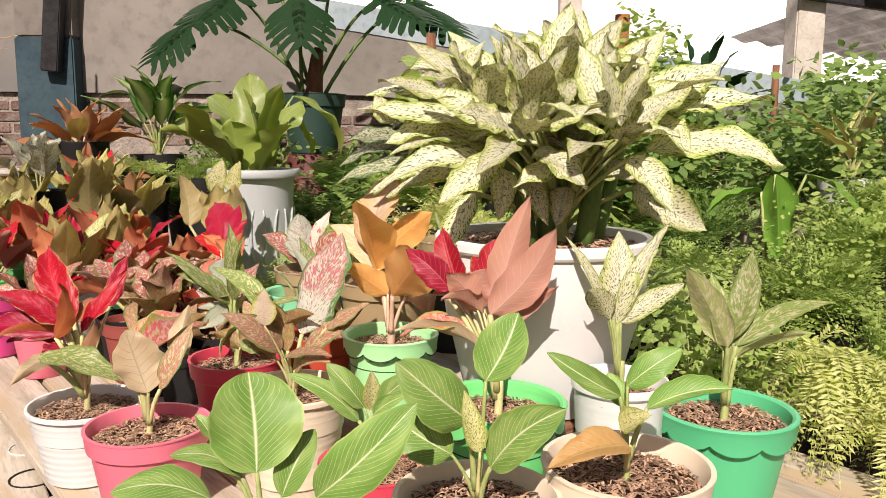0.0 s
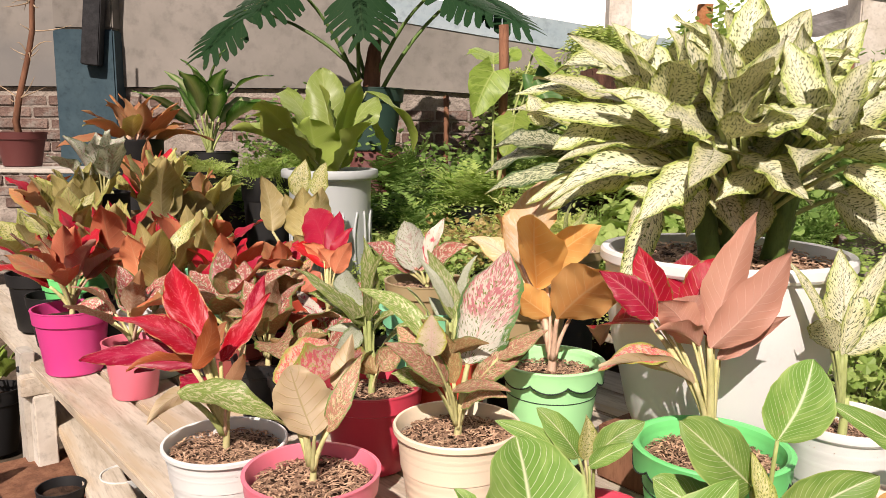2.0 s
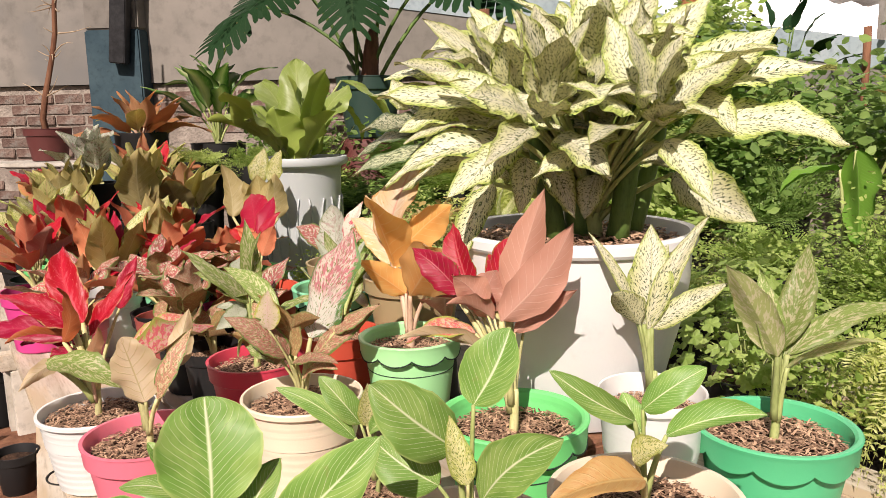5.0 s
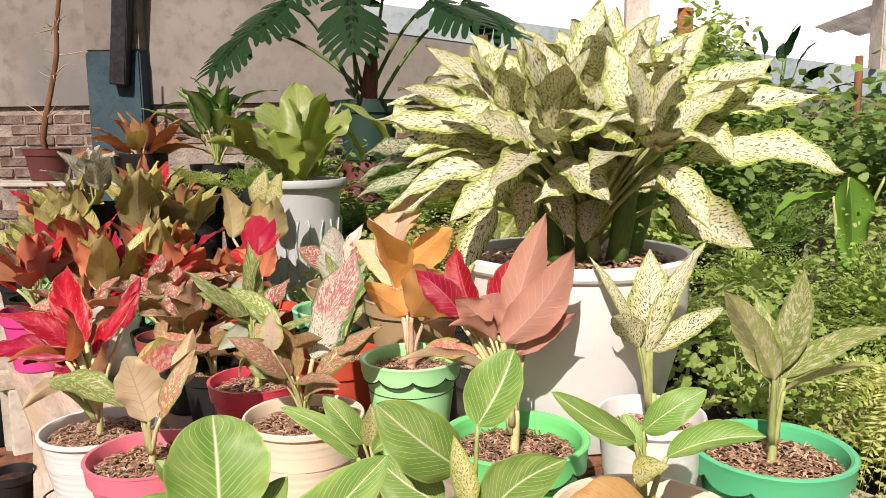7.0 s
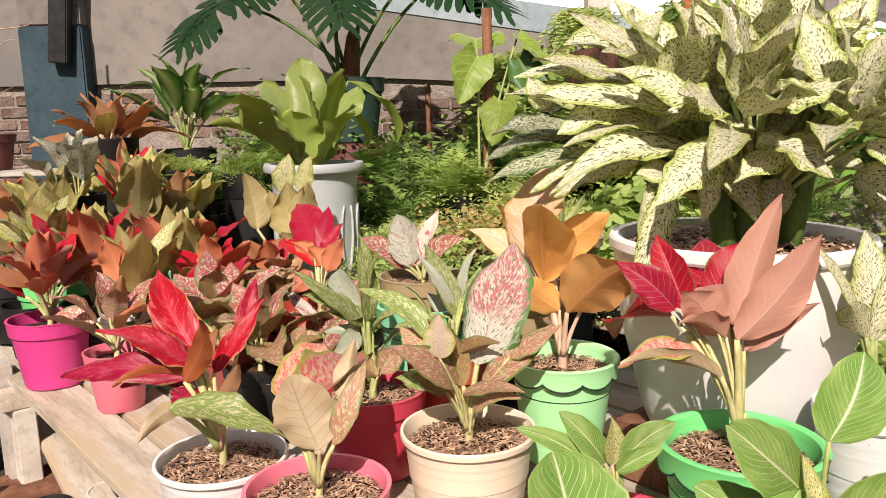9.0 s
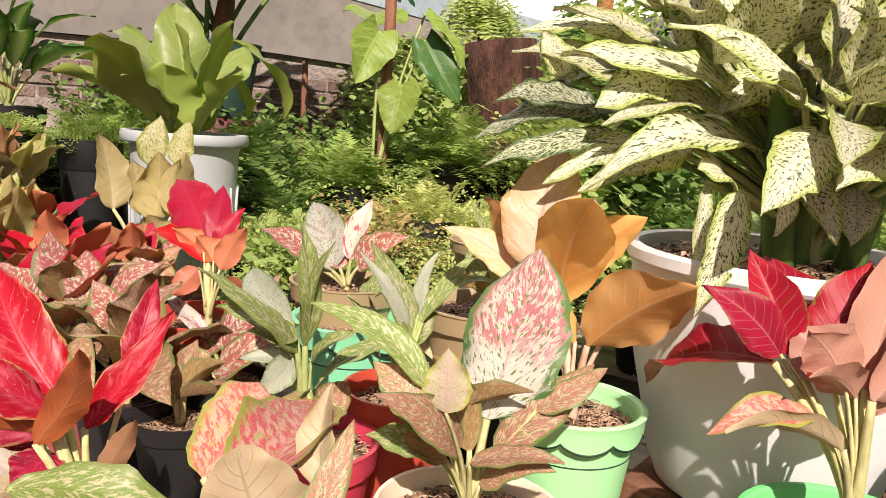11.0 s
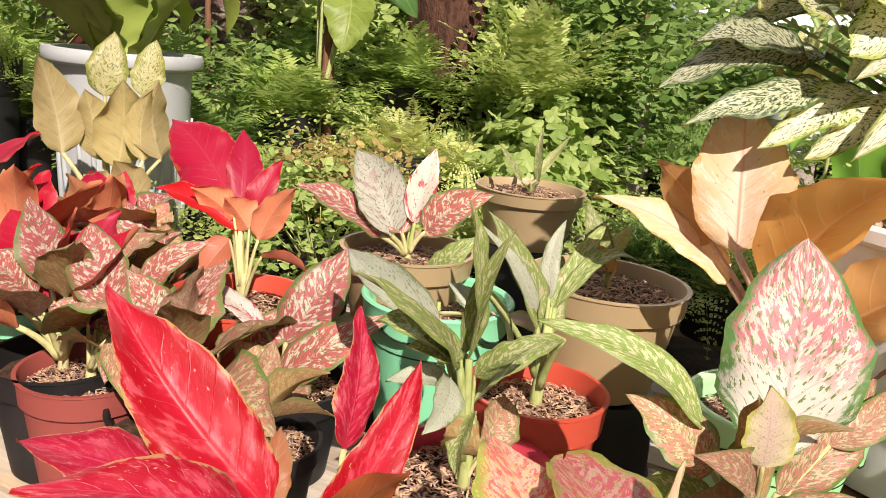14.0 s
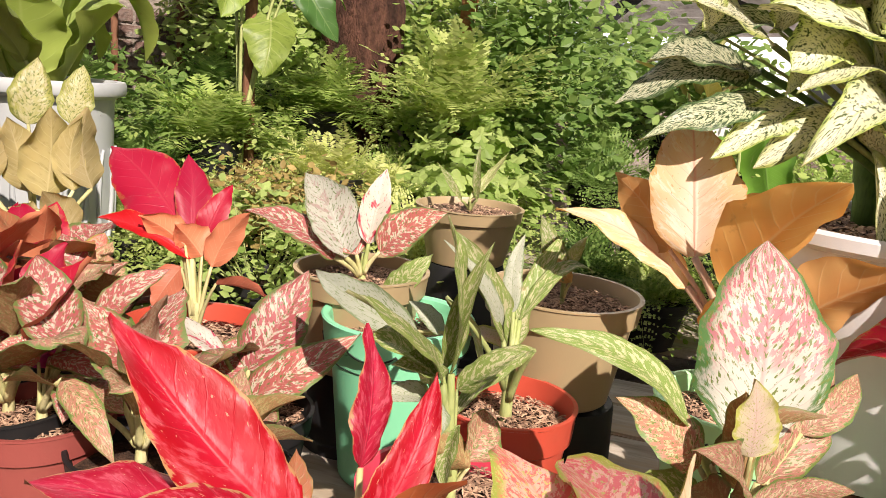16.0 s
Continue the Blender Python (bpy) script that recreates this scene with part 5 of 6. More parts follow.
big_leaves_low = [
    (162, 0.284, 0.249, 169, 12, 0.19, 0.065, 0.1, -38),
    (162, 0.297, 0.215, 168, -15, 0.224, 0.076, 0.12, -35, "flint"),
    (165, 0.332, 0.204, 173, 2, 0.162, 0.075, 0.1, -36, "flint"),
    (168, 0.298, 0.173, 174, -15, 0.214, 0.058, 0.12, -33, "flint"),
    (160, 0.269, 0.276, 162, -21, 0.174, 0.068, 0.12, -36, "flint"),
    (168, 0.257, 0.176, -176, -24, 0.182, 0.066, 0.12, -28),
    (158, 0.255, 0.31, 165, 3, 0.204, 0.076, 0.12, -38),
    (154, 0.227, 0.363, 157, 0, 0.168, 0.077, 0.12, -38),
    (174, 0.266, 0.236, -169, -38, 0.085, 0.041, 0.1, -22),
] + [
    (174, 0.206, 0.169, -176, -23, 0.187, 0.073, 0.12, -29),
    (165, 0.182, 0.211, -43, 2, 0.159, 0.073, 0.1, 41),
    (-168, 0.219, 0.122, -105, -75, 0.189, 0.032, 0.06, 71),
    (-163, 0.096, 0.174, -55, -53, 0.154, 0.065, 0.1, 84),
    (162, 0.277, 0.266, -166, 62, 0.095, 0.066, 0.1, -93),
    (158, 0.225, 0.337, -35, 62, 0.109, 0.075, 0.1, 103),
    (163, 0.386, 0.259, 176, 56, 0.074, 0.059, 0.1, -79),
    (154, 0.14, 0.318, -30, 39, 0.108, 0.075, 0.1, 75),
    (116, 0.029, 0.293, -46, 35, 0.098, 0.074, 0.1, 66),
] + [
    (-162, 0.052, 0.304, -66, -49, 0.102, 0.04, 0.1, 79),
    (159, 0.188, 0.289, -162, 34, 0.098, 0.066, 0.1, -94),
    (153, 0.106, 0.304, -126, 52, 0.074, 0.074, 0.1, -140),
]
plant("large dieffenbachia with cream leaves flecked green in a big white pot", "speck", ("big", "ceramic", 0.255, 1.655, 0.955, 0.235, 0.37), [
    (173, 0.133, 0.236, -178, 8, 0.294, 0.095, 0.12, -36),
    (176, 0.144, 0.206, -171, -4, 0.226, 0.075, 0.15, -34),
    (-179, 0.107, 0.164, -167, -10, 0.303, 0.098, 0.15, -33),
    (-155, 0.208, 0.115, -149, -62, 0.181, 0.057, 0.1, -36),
    (166, 0.11, 0.242, 165, 39, 0.309, 0.077, 0.1, -64),
    (162, 0.105, 0.255, 151, 51, 0.267, 0.082, 0.1, -55),
    (163, 0.081, 0.279, 175, 65, 0.182, 0.08, 0.1, -67),
    (162, 0.066, 0.279, -36, 81, 0.148, 0.08, 0.1, -76),
    (76, 0.032, 0.316, 71, 81, 0.204, 0.102, 0.1, 6),
] + [
    (36, 0.056, 0.305, 26, 61, 0.207, 0.093, 0.1, 42),
    (17, 0.085, 0.293, 3, 49, 0.217, 0.102, 0.1, 58),
    (9, 0.122, 0.257, 0, 31, 0.26, 0.119, 0.1, 62),
    (6, 0.157, 0.245, -3, 13, 0.295, 0.118, 0.1, 35),
    (1, 0.18, 0.201, -13, -5, 0.279, 0.112, 0.12, 35),
    (-22, 0.155, 0.128, -25, -29, 0.171, 0.116, 0.12, 61),
    (-1, 0.083, 0.172, -43, -19, 0.115, 0.067, 0.1, 27),
    (-90, 0.077, 0.128, -125, -64, 0.087, 0.069, 0.1, -54),
    (-151, 0.147, 0.161, -109, -70, 0.108, 0.073, 0.12, 40),
] + [
    (172, 0.04, 0.243, -57, -7, 0.106, 0.052, 0.1, 39),
    (177, 0.075, 0.21, -39, -3, 0.11, 0.062, 0.1, 41),
    (169, 0.178, 0.314, 164, 37, 0.128, 0.074, 0.1, -65),
    (154, 0.043, 0.291, -153, 46, 0.121, 0.091, 0.1, -85),
    (13, 0.06, 0.256, -31, 71, 0.166, 0.103, 0.1, 72),
    (4, 0.107, 0.221, -18, 42, 0.184, 0.115, 0.1, 68),
    (-177, 0.162, 0.128, -142, 8, 0.109, 0.071, 0.1, -34),
] + big_leaves_low + crowns(((-0.10, -0.15, 0.25, 42), (0.085, -0.15, 0.24, 42), (0.0, 0.05, 0.34, 20), (0.14, 0.03, 0.31, 22), (-0.17, 0.03, 0.31, 22)), 13, 0.18, 0.085, 5), stem=(0.02, 0.12), fill=0.939, category="dieffenbachia", fold=0.4, wave=0.075, fine=True)
plant("aglaonema with tan undersides and lime young leaves in a white pot", "tan", ("plain", "white_pot", -1.158, 2.327, 0.66, 0.1, 0.19), rosette(12, 0.190, 0.109, (88, 62), 0.05, 0.12, 20, (None, 'lime', 'crimson', None)), group="aglaonemas", chips=False, fine=False)
plant("aglaonema with orange red leaves, spreading in a mint pot", "crimson", ("scallop", "mint_pot", -0.957, 2.386, 0.66, 0.1, 0.19), rosette(13, 0.15, 0.10, (70, 10), 0.05, 0.11, 21, (None, "rust", None)), group="aglaonemas", chips=False, fine=False)
plant("aglaonema with pale lime leaves in a green pot", "lime", ("plain", "green_pot", -1.527, 2.644, 0.7, 0.11, 0.2), rosette(10, 0.179, 0.112, (75, 35), 0.05, 0.13, 22, (None, 'tan')), group="aglaonemas", chips=False, fine=False)
plant("aglaonema with greyish white leaves in a black pot", "white", ("plain", "black_pot", -1.64, 3.123, 0.93, 0.1, 0.46), rosette(8, 0.17, 0.15, (80, 45), 0.05, 0.13, 23, (None,)), group="aglaonemas", chips=False, fine=False)
plant("aglaonema with deep red leaves in a black pot", "crimson", ("plain", "black_pot", -1.915, 3.224, 0.78, 0.1, 0.31), rosette(11, 0.158, 0.112, (75, 25), 0.05, 0.12, 24, (None, 'rust')), group="aglaonemas", chips=False, fine=False)
plant("aglaonema with tan and olive leaves in a black pot", "tan", ("plain", "black_pot", -1.351, 2.975, 0.80, 0.1, 0.33), rosette(11, 0.228, 0.160, (88, 66), 0.05, 0.12, 25, (None,)), group="aglaonemas", chips=False, fine=False)
plant("aglaonema with rusty narrow leaves in a black pot", "rust", ("plain", "black_pot", -1.80, 3.862, 1.12, 0.13, 0.65), rosette(22, 0.25, 0.10, (75, 0), 0.07, 0.1, 26, (None, "tan", None)), group="aglaonemas", chips=False, fine=False)
plant("aglaonema with orange brown leaves in a tan pot", "rust", ("plain", "tan_pot", -1.571, 3.437, 0.82, 0.12, 0.35), rosette(15, 0.231, 0.115, (80, 25), 0.06, 0.13, 27, (None, 'tan', 'crimson')), group="aglaonemas", chips=False, fine=False)
plant("aglaonema with dusky red leaves in a magenta pot", "crimson", ("plain", "magenta_pot", -1.408, 2.353, 0.66, 0.11, 0.19), rosette(13, 0.158, 0.098, (78, 15), 0.05, 0.12, 28, (None, 'pink', 'rust')), group="aglaonemas", chips=False, fine=False)
plant("aglaonema with rusty red leaves in a pink pot", "crimson", ("plain", "pink_pot", -1.148, 2.147, 0.62, 0.08, 0.15), rosette(10, 0.137, 0.084, (70, 10), 0.05, 0.09, 29, ('rose', 'rust')), group="aglaonemas", chips=False, fine=False)
plant("aglaonema with red speckled leaves in a black pot", "rose", ("plain", "black_pot", -0.897, 2.177, 0.64, 0.1, 0.17), rosette(13, 0.147, 0.105, (75, 10), 0.05, 0.1, 30, (None, 'crimson', 'mottle')), group="aglaonemas", chips=False, fine=False)
plant("aglaonema with brown and rose leaves in a black pot", "rose", ("plain", "black_pot", -0.759, 2.015, 0.62, 0.09, 0.15), rosette(11, 0.137, 0.098, (70, 5), 0.05, 0.09, 31, (None, 'mottle')), group="aglaonemas", chips=False, fine=False)
plant("aglaonema with orange red leaves in a mint pot", "crimson", ("scallop", "mint_pot", -1.119, 2.702, 0.7, 0.11, 0.2), rosette(11, 0.147, 0.105, (75, 25), 0.05, 0.11, 32, (None, 'tan')), group="aglaonemas", chips=False, fine=False)
plant("aglaonema with red and olive leaves in a orange pot", "crimson", ("plain", "orange_pot", -0.833, 2.531, 0.66, 0.1, 0.19), rosette(11, 0.137, 0.098, (70, 10), 0.05, 0.09, 33, (None, 'rose', 'rust')), group="aglaonemas", chips=False, fine=False)
plant("aglaonema with tan upright leaves in a black pot", "tan", ("plain", "black_pot", -1.138, 2.593, 0.66, 0.1, 0.19), rosette(11, 0.192, 0.104, (88, 62), 0.05, 0.12, 34, (None, 'lime', 'crimson', None)), group="aglaonemas", chips=False, fine=False)
plant("aglaonema with tan and red leaves in a black pot", "tan", ("plain", "black_pot", -1.358, 2.536, 0.66, 0.1, 0.19), rosette(11, 0.216, 0.127, (88, 62), 0.05, 0.12, 35, (None, 'crimson', 'tan')), group="aglaonemas", chips=False, fine=False)
plant("aglaonema with rose speckled leaves in a black pot", "rose", ("plain", "black_pot", -1.580, 2.620, 0.64, 0.1, 0.17), rosette(10, 0.15, 0.09, (75, 15), 0.05, 0.1, 36, (None, 'crimson', 'tan')), group="aglaonemas", chips=False, fine=False)
plant("aglaonema with olive leaves in a black pot", "tan", ("plain", "black_pot", -1.684, 3.016, 0.74, 0.1, 0.27), rosette(13, 0.230, 0.127, (86, 58), 0.05, 0.12, 37, (None, 'lime', None)), group="aglaonemas", chips=False, fine=False)
plant("aglaonema with rust and olive leaves in a black pot", "rust", ("plain", "black_pot", -1.268, 3.175, 0.76, 0.1, 0.29), rosette(12, 0.20, 0.115, (84, 40), 0.05, 0.12, 38, (None, 'tan', 'tan')), group="aglaonemas", chips=False, fine=False)
plant("aglaonema with rose leaves in a magenta pot", "rose", ("plain", "magenta_pot", -0.771, 2.317, 0.62, 0.09, 0.15), rosette(10, 0.13, 0.085, (70, 5), 0.05, 0.09, 39, (None, 'rose', 'mottle')), group="aglaonemas", chips=False, fine=False)
plant("aglaonema with rose and coral leaves in a red pot", "rose", ("plain", "red_pot", -0.755, 2.429, 0.62, 0.09, 0.15), rosette(10, 0.13, 0.085, (70, 5), 0.05, 0.09, 40, (None, 'coral', 'mottle')), group="aglaonemas", chips=False, fine=False)
plant("aglaonema with yellow green leaves in a black pot", "lime", ("plain", "black_pot", -1.735, 2.787, 0.68, 0.1, 0.2), rosette(10, 0.158, 0.112, (75, 20), 0.05, 0.1, 41, (None, 'crimson')), group="aglaonemas", chips=False, fine=False)

# ---- ferns, shrubs and plants behind ----
def fronds(n, length, width, seed, lift=(20, 80), pairs=14, droop=0.5, spread=0.03, lace=False):
    """Verts and faces of a clump of arching feather fronds."""
    rng = random.Random(seed)
    verts, faces = [], []
    for i in range(n):
        az, up = rng.uniform(0, 6.283), radians(rng.uniform(*lift))
        ln = length * rng.uniform(0.6, 1.1)
        d = Vector((math.cos(az) * math.cos(up), math.sin(az) * math.cos(up), math.sin(up)))
        side = Vector((-math.sin(az), math.cos(az), 0))
        start = Vector((rng.gauss(0, spread), rng.gauss(0, spread), 0))
        drop = droop * rng.uniform(0.6, 1.4)
        last = None
        for k in range(pairs + 1):
            s = k / pairs
            p = start + d * (ln * s) - Vector((0, 0, drop * ln * s * s)) + side * (0.12 * ln * s * s * math.sin(az * 7))
            if last is not None:
                o = len(verts)
                verts += [last - side * 0.0012, last + side * 0.0012, p]
                faces.append((o, o + 1, o + 2))
                fw = (p - last).normalized()
                nrm = side.cross(fw)
                size = width * math.sin(math.pi * min(1.0, 0.12 + 0.9 * s)) ** 0.8
                for sg in (-1, 1):
                    q = side * sg + fw * 0.45 + nrm * rng.uniform(-0.35, 0.35)
                    if lace:
                        small = max(0.004, size * 0.30)
                        for i2 in range(4):
                            root2 = p + q * size * (0.12 + 0.25 * i2) + nrm * rng.uniform(-0.002, 0.002)
                            for s2 in (-1, 1):
                                d2 = (q * 0.8 + fw * (0.9 * s2) + nrm * rng.uniform(-0.3, 0.3)).normalized() * small * (1.0 - 0.17 * i2) * rng.uniform(0.8, 1.2)
                                w2 = d2.cross(nrm) * 0.42
                                o = len(verts)
                                verts += [root2, root2 + d2 * 0.55 + w2, root2 + d2, root2 + d2 * 0.55 - w2]
                                faces.append((o, o + 1, o + 2, o + 3))
                        continue
                    wd = fw * (0.36 * ln / pairs)
                    tip = p + q * size * rng.uniform(0.8, 1.15)
                    m = p + q * size * 0.5
                    o = len(verts)
                    verts += [p, m + wd, tip, m - wd]
                    faces.append((o, o + 1, o + 2, o + 3))
            last = p
    return verts, faces


def leaflets(n, size, radius, height, seed, sag=0.0):
    """A bushy cloud of small rounded leaflets on thin stems, uneven in outline: the stems, then the leaflets' verts and faces."""
    rng = random.Random(seed)
    count = min(60, max(6, n // 28))
    stems, verts, faces = [], [], []
    for t in range(count):
        a, r = rng.uniform(0, 6.283), math.sqrt(rng.random()) * radius
        mid = Vector((r * math.cos(a), r * math.sin(a), height * rng.uniform(0.25, 1.0) * (1 - 0.45 * (r / radius) ** 2) - sag * r))
        root = Vector((0.3 * mid.x, 0.3 * mid.y, 0))
        if t < 24:
            stems.append(tube(bow(root, mid, 0.0, 4), [0.0025, 0.002, 0.0016, 0.001], 4))
        for i in range(n // count):
            c = mid + Vector([max(-1.7, min(1.7, rng.gauss(0, 1))) for _ in range(3)]) * (0.14 * radius + size)
            x = Vector((rng.uniform(-1, 1), rng.uniform(-1, 1), rng.uniform(-0.4, 0.5))).normalized()
            y = x.cross(Vector((rng.uniform(-1, 0.7), rng.uniform(-1.3, 0.5), 0.9))).normalized()
            z = x.cross(y)
            s = size * rng.uniform(0.6, 1.3)
            o = len(verts)
            verts += [c - x * s, c - x * s * 0.25 + y * s * 0.62 + z * s * 0.15, c + x * s * 0.45 + y * s * 0.5, c + x * s * 1.05, c + x * s * 0.45 - y * s * 0.5, c - x * s * 0.25 - y * s * 0.62 + z * s * 0.15]
            faces += [(o, o + 1, o + 2, o + 3), (o, o + 3, o + 4, o + 5)]
    return stems, verts, faces


def fern(label, material, at, pot=("black_pot", 0.12, 0.2), n=26, length=0.36, width=0.055, seed=1, droop=0.5, lift=(20, 80), pairs=22, name="fern", lace=False):
    ob = thing(name, label, "fern", at, "ferns")
    if pot:
        add_pot(ob, "plain", *pot, chips=False)
    for k in range(n):
        v, f = fronds(1, length, width, seed * 131 + k, lift, pairs, droop, lace=lace)
        under("frond", mesh_of("frond", v, f, (material,), smooth=False), ob)
    return ob


def bush(label, material, at, pot=("black_pot", 0.11, 0.18), n=900, size=0.016, radius=0.25, height=0.35, seed=1, name="shrub", category="shrub", sag=0.0):
    ob = thing(name, label, category, at, "shrubs")
    if pot:
        add_pot(ob, "plain", *pot, chips=False)
    stems, v, f = leaflets(n, size, radius, height, seed, sag)
    tagged(under("foliage", mesh_of("foliage", v, f, (material,), smooth=False), ob), kind="stuff")
    for sv, sf in stems:
        under("stem", mesh_of("stem", sv, sf, ("stalk_green",)), ob)
    return ob


# broad-leaved green plant in the embossed white pot
plant("bird-nest anthurium with broad glossy lime leaves in an embossed white pot", "nest", ("urn", "urn_pot", -0.765, 3.13, 1.025, 0.185, 0.55), [
    (-125, 0.061, 0.082, -127, 41, 0.363, 0.24, 0.06, -10),
    (-110, 0.074, 0.052, -107, 69, 0.232, 0.2, 0.05, 0),
    (0, 0.005, 0.072, -166, 83, 0.324, 0.13, 0.08, 0),
    (-13, 0.046, 0.102, -28, 72, 0.323, 0.15, 0.08, 0),
    (78, 0.072, 0.102, 124, 72, 0.385, 0.17, 0.08, 0),
    (65, 0.276, 0.38, 33, -49, 0.341, 0.115, 0.16, 10),
    (69, 0.267, 0.288, 52, -52, 0.207, 0.085, 0.14, 0),
    (-170, 0.056, 0.052, -176, 29, 0.356, 0.13, 0.12, 0),
    (-70, 0.074, 0.042, 3, 56, 0.259, 0.18, 0.06, 0),
    (-110, 0.117, 0.114, -148, 41, 0.176, 0.11, 0.08, 0),
    (95, 0.05, 0.08, 95, 58, 0.36, 0.2, 0.1, 0),
    (140, 0.05, 0.08, 138, 52, 0.38, 0.2, 0.12, 0),
    (45, 0.05, 0.08, 50, 54, 0.34, 0.18, 0.12, 0),
    (170, 0.05, 0.07, 165, 35, 0.36, 0.16, 0.2, 0),
], stem=(0.03, 0.06), wave=0.09, category="anthurium", fine=True)

urn = [o for o in scene.objects if o.name.startswith("potted_plant") and "embossed" in o.get("label", "")][0]
urn_pot = [o for o in urn.children if o.name.startswith("pot")][0]
for k in range(10):
    mid = 2 * math.pi * k / 10
    for sg in (-1, 1):
        pts = []
        for i in range(10):
            q = i / 9
            ang = mid + sg * (0.03 + 0.17 * math.sin(2.6 * q))
            rad = 0.185 * (0.735 + 0.13 * (0.25 + 0.5 * q)) + 0.004
            pts.append((rad * math.cos(ang), rad * math.sin(ang), -0.473 + 0.55 * (0.22 + 0.5 * q)))
        v, f = tube(pts, [0.003 + 0.004 * math.sin(math.pi * i / 9) for i in range(10)], 6)
        under("relief", mesh_of("relief", v, f, ("urn_pot",)), urn_pot)

# dieffenbachia by the wall
plant("dieffenbachia with pale-centred arching leaves in a dark pot", "dumb", ("plain", "black_pot", -1.58, 4.3, 1.05, 0.15, 0.35),
      rosette(14, 0.34, 0.13, (65, 15), 0.07, 0.24, 41, bulge=0.18), stem=(0.02, 0.2), chips=False, category="dieffenbachia")


def monstera_leaf(parent, base, tip, width, root, seed):
    """A cut monstera blade: a broad heart with deep slits between its side ribs."""
    base, tip, root = Vector(base), Vector(tip), Vector(root)
    chord = tip - base
    d = chord.normalized()
    n = Vector((0, -0.45, 1))
    n = (n - n.dot(d) * d).normalized()
    s = d.cross(n)
    verts, faces, slots, uvs = [], [], [], []
    ribs = 8
    for sg in (-1, 1):
        for k in range(ribs):
            v0 = -0.12 + 0.92 * k / ribs
            w = 0.5 * width * max(0.15, math.sin(math.pi * min(1, 0.2 + 0.8 * k / ribs)) ** 0.7)
            for sheet in (0, 1):
                o = len(verts)
                for j in range(6):
                    a = j / 5
                    half = (0.10 if a < 0.35 else 0.058) * (1.0 if j < 5 else 0.5)
                    c = base + chord * (max(0.0, v0) + 0.26 * a + 0.03) + s * (sg * a * w) - n * (0.22 * w * a * a) - n * 0.0015 * sheet
                    if v0 < 0:
                        c += chord * (-0.2 * a)
                    verts += [c - chord * half, c + chord * half]
                    uvs += [(0.5 + 0.5 * sg * a, 0.1 + 0.1 * k), (0.5 + 0.5 * sg * a, 0.2 + 0.1 * k)]
                for j in range(5):
                    q = o + 2 * j
                    faces.append((q, q + 1, q + 3, q + 2))
                    slots.append(0)
    o = len(verts)
    tv, tf = tube(bow(root, base, 0.10, 9), [0.012 - 0.0006 * k for k in range(9)], 7)
    verts += tv
    uvs += [(0.5, 0.5)] * len(tv)
    faces += [tuple(i + o for i in f) for f in tf]
    slots += [1] * len(tf)
    return under("leaf", mesh_of("leaf", verts, faces, ("dark_up", "stalk_dark"), slots, uvs), parent)


mon = thing("monstera", "tall monstera with dark slit leaves in a dark pot", "monstera", (-0.73, 4.38, 1.345))
add_pot(mon, "plain", "dark_pot", 0.185, 0.33, chips=False)
for i, (bx, by, bz, tx, ty, tz, w) in enumerate([(-0.05, -0.2, 0.62, 0.02, -0.45, 0.22, 0.40), (-0.45, -0.1, 0.62, -0.62, -0.4, 0.36, 0.42), (0.42, -0.1, 0.6, 0.75, -0.3, 0.4, 0.42),
                                                 (-0.30, 0.1, 0.8, -0.5, -0.1, 0.62, 0.42), (0.15, 0.0, 0.85, 0.25, -0.3, 0.62, 0.4), (0.6, 0.1, 0.62, 0.98, -0.1, 0.34, 0.36), (-0.75, 0.1, 0.5, -0.98, -0.15, 0.16, 0.34)]):
    monstera_leaf(mon, (0.92 * bx, 0.92 * by, 0.92 * bz), (0.92 * tx, 0.92 * ty, 0.92 * tz), 0.92 * w, (0.02 * (i - 3), 0, 0), i)
v, f = tube(bow((0, 0, -0.02), (0.03, 0, 0.3), 0.02), [0.05, 0.05, 0.045, 0.045, 0.04, 0.035, 0.02], 9)
under("trunk", mesh_of("trunk", v, f, ("bark",)), mon)
stand = thing("upturned_pot", "dark red upturned pot under the monstera", "pot", (-0.73, 4.38, 0))
v, f = lathe([(0.24, 0.0), (0.24, 0.06), (0.22, 0.07), (0.17, 1.03), (0.16, 1.058), (1e-3, 1.058)], 36)
under("shell", mesh_of("shell", v, f, ("maroon_pot",)), stand)

# elephant ears on stakes, tree-fern stump, coir pole
plant("elephant ear with large yellow green leaves tied to a stake", "elephant", ("plain", "black_pot", -0.1, 3.75, 0.72, 0.14, 0.26),
      [(-117, 0.011, 0.76, -140, -60, 0.245, 0.2, 0.06, 0, "elephant", (0.1, -1, 0.5)), (-6, 0.098, 0.563, -123, -64, 0.219, 0.19, 0.08, 0, "elephant", (-0.2, -1, 0.6)),
       (-3, 0.17, 0.835, -25, -49, 0.286, 0.15, 0.08, 0, "elephant", (0.8, -0.5, 0.6)), (-3, 0.177, 0.741, -30, -56, 0.287, 0.18, 0.08, 0, "jade", (0.3, -1, 0.3)),
       (90, 0.12, 0.8, 80, 10, 0.34, 0.28, 0.1, 0)],
      stem=(0.016, 0.2), chips=False, category="elephant ear")


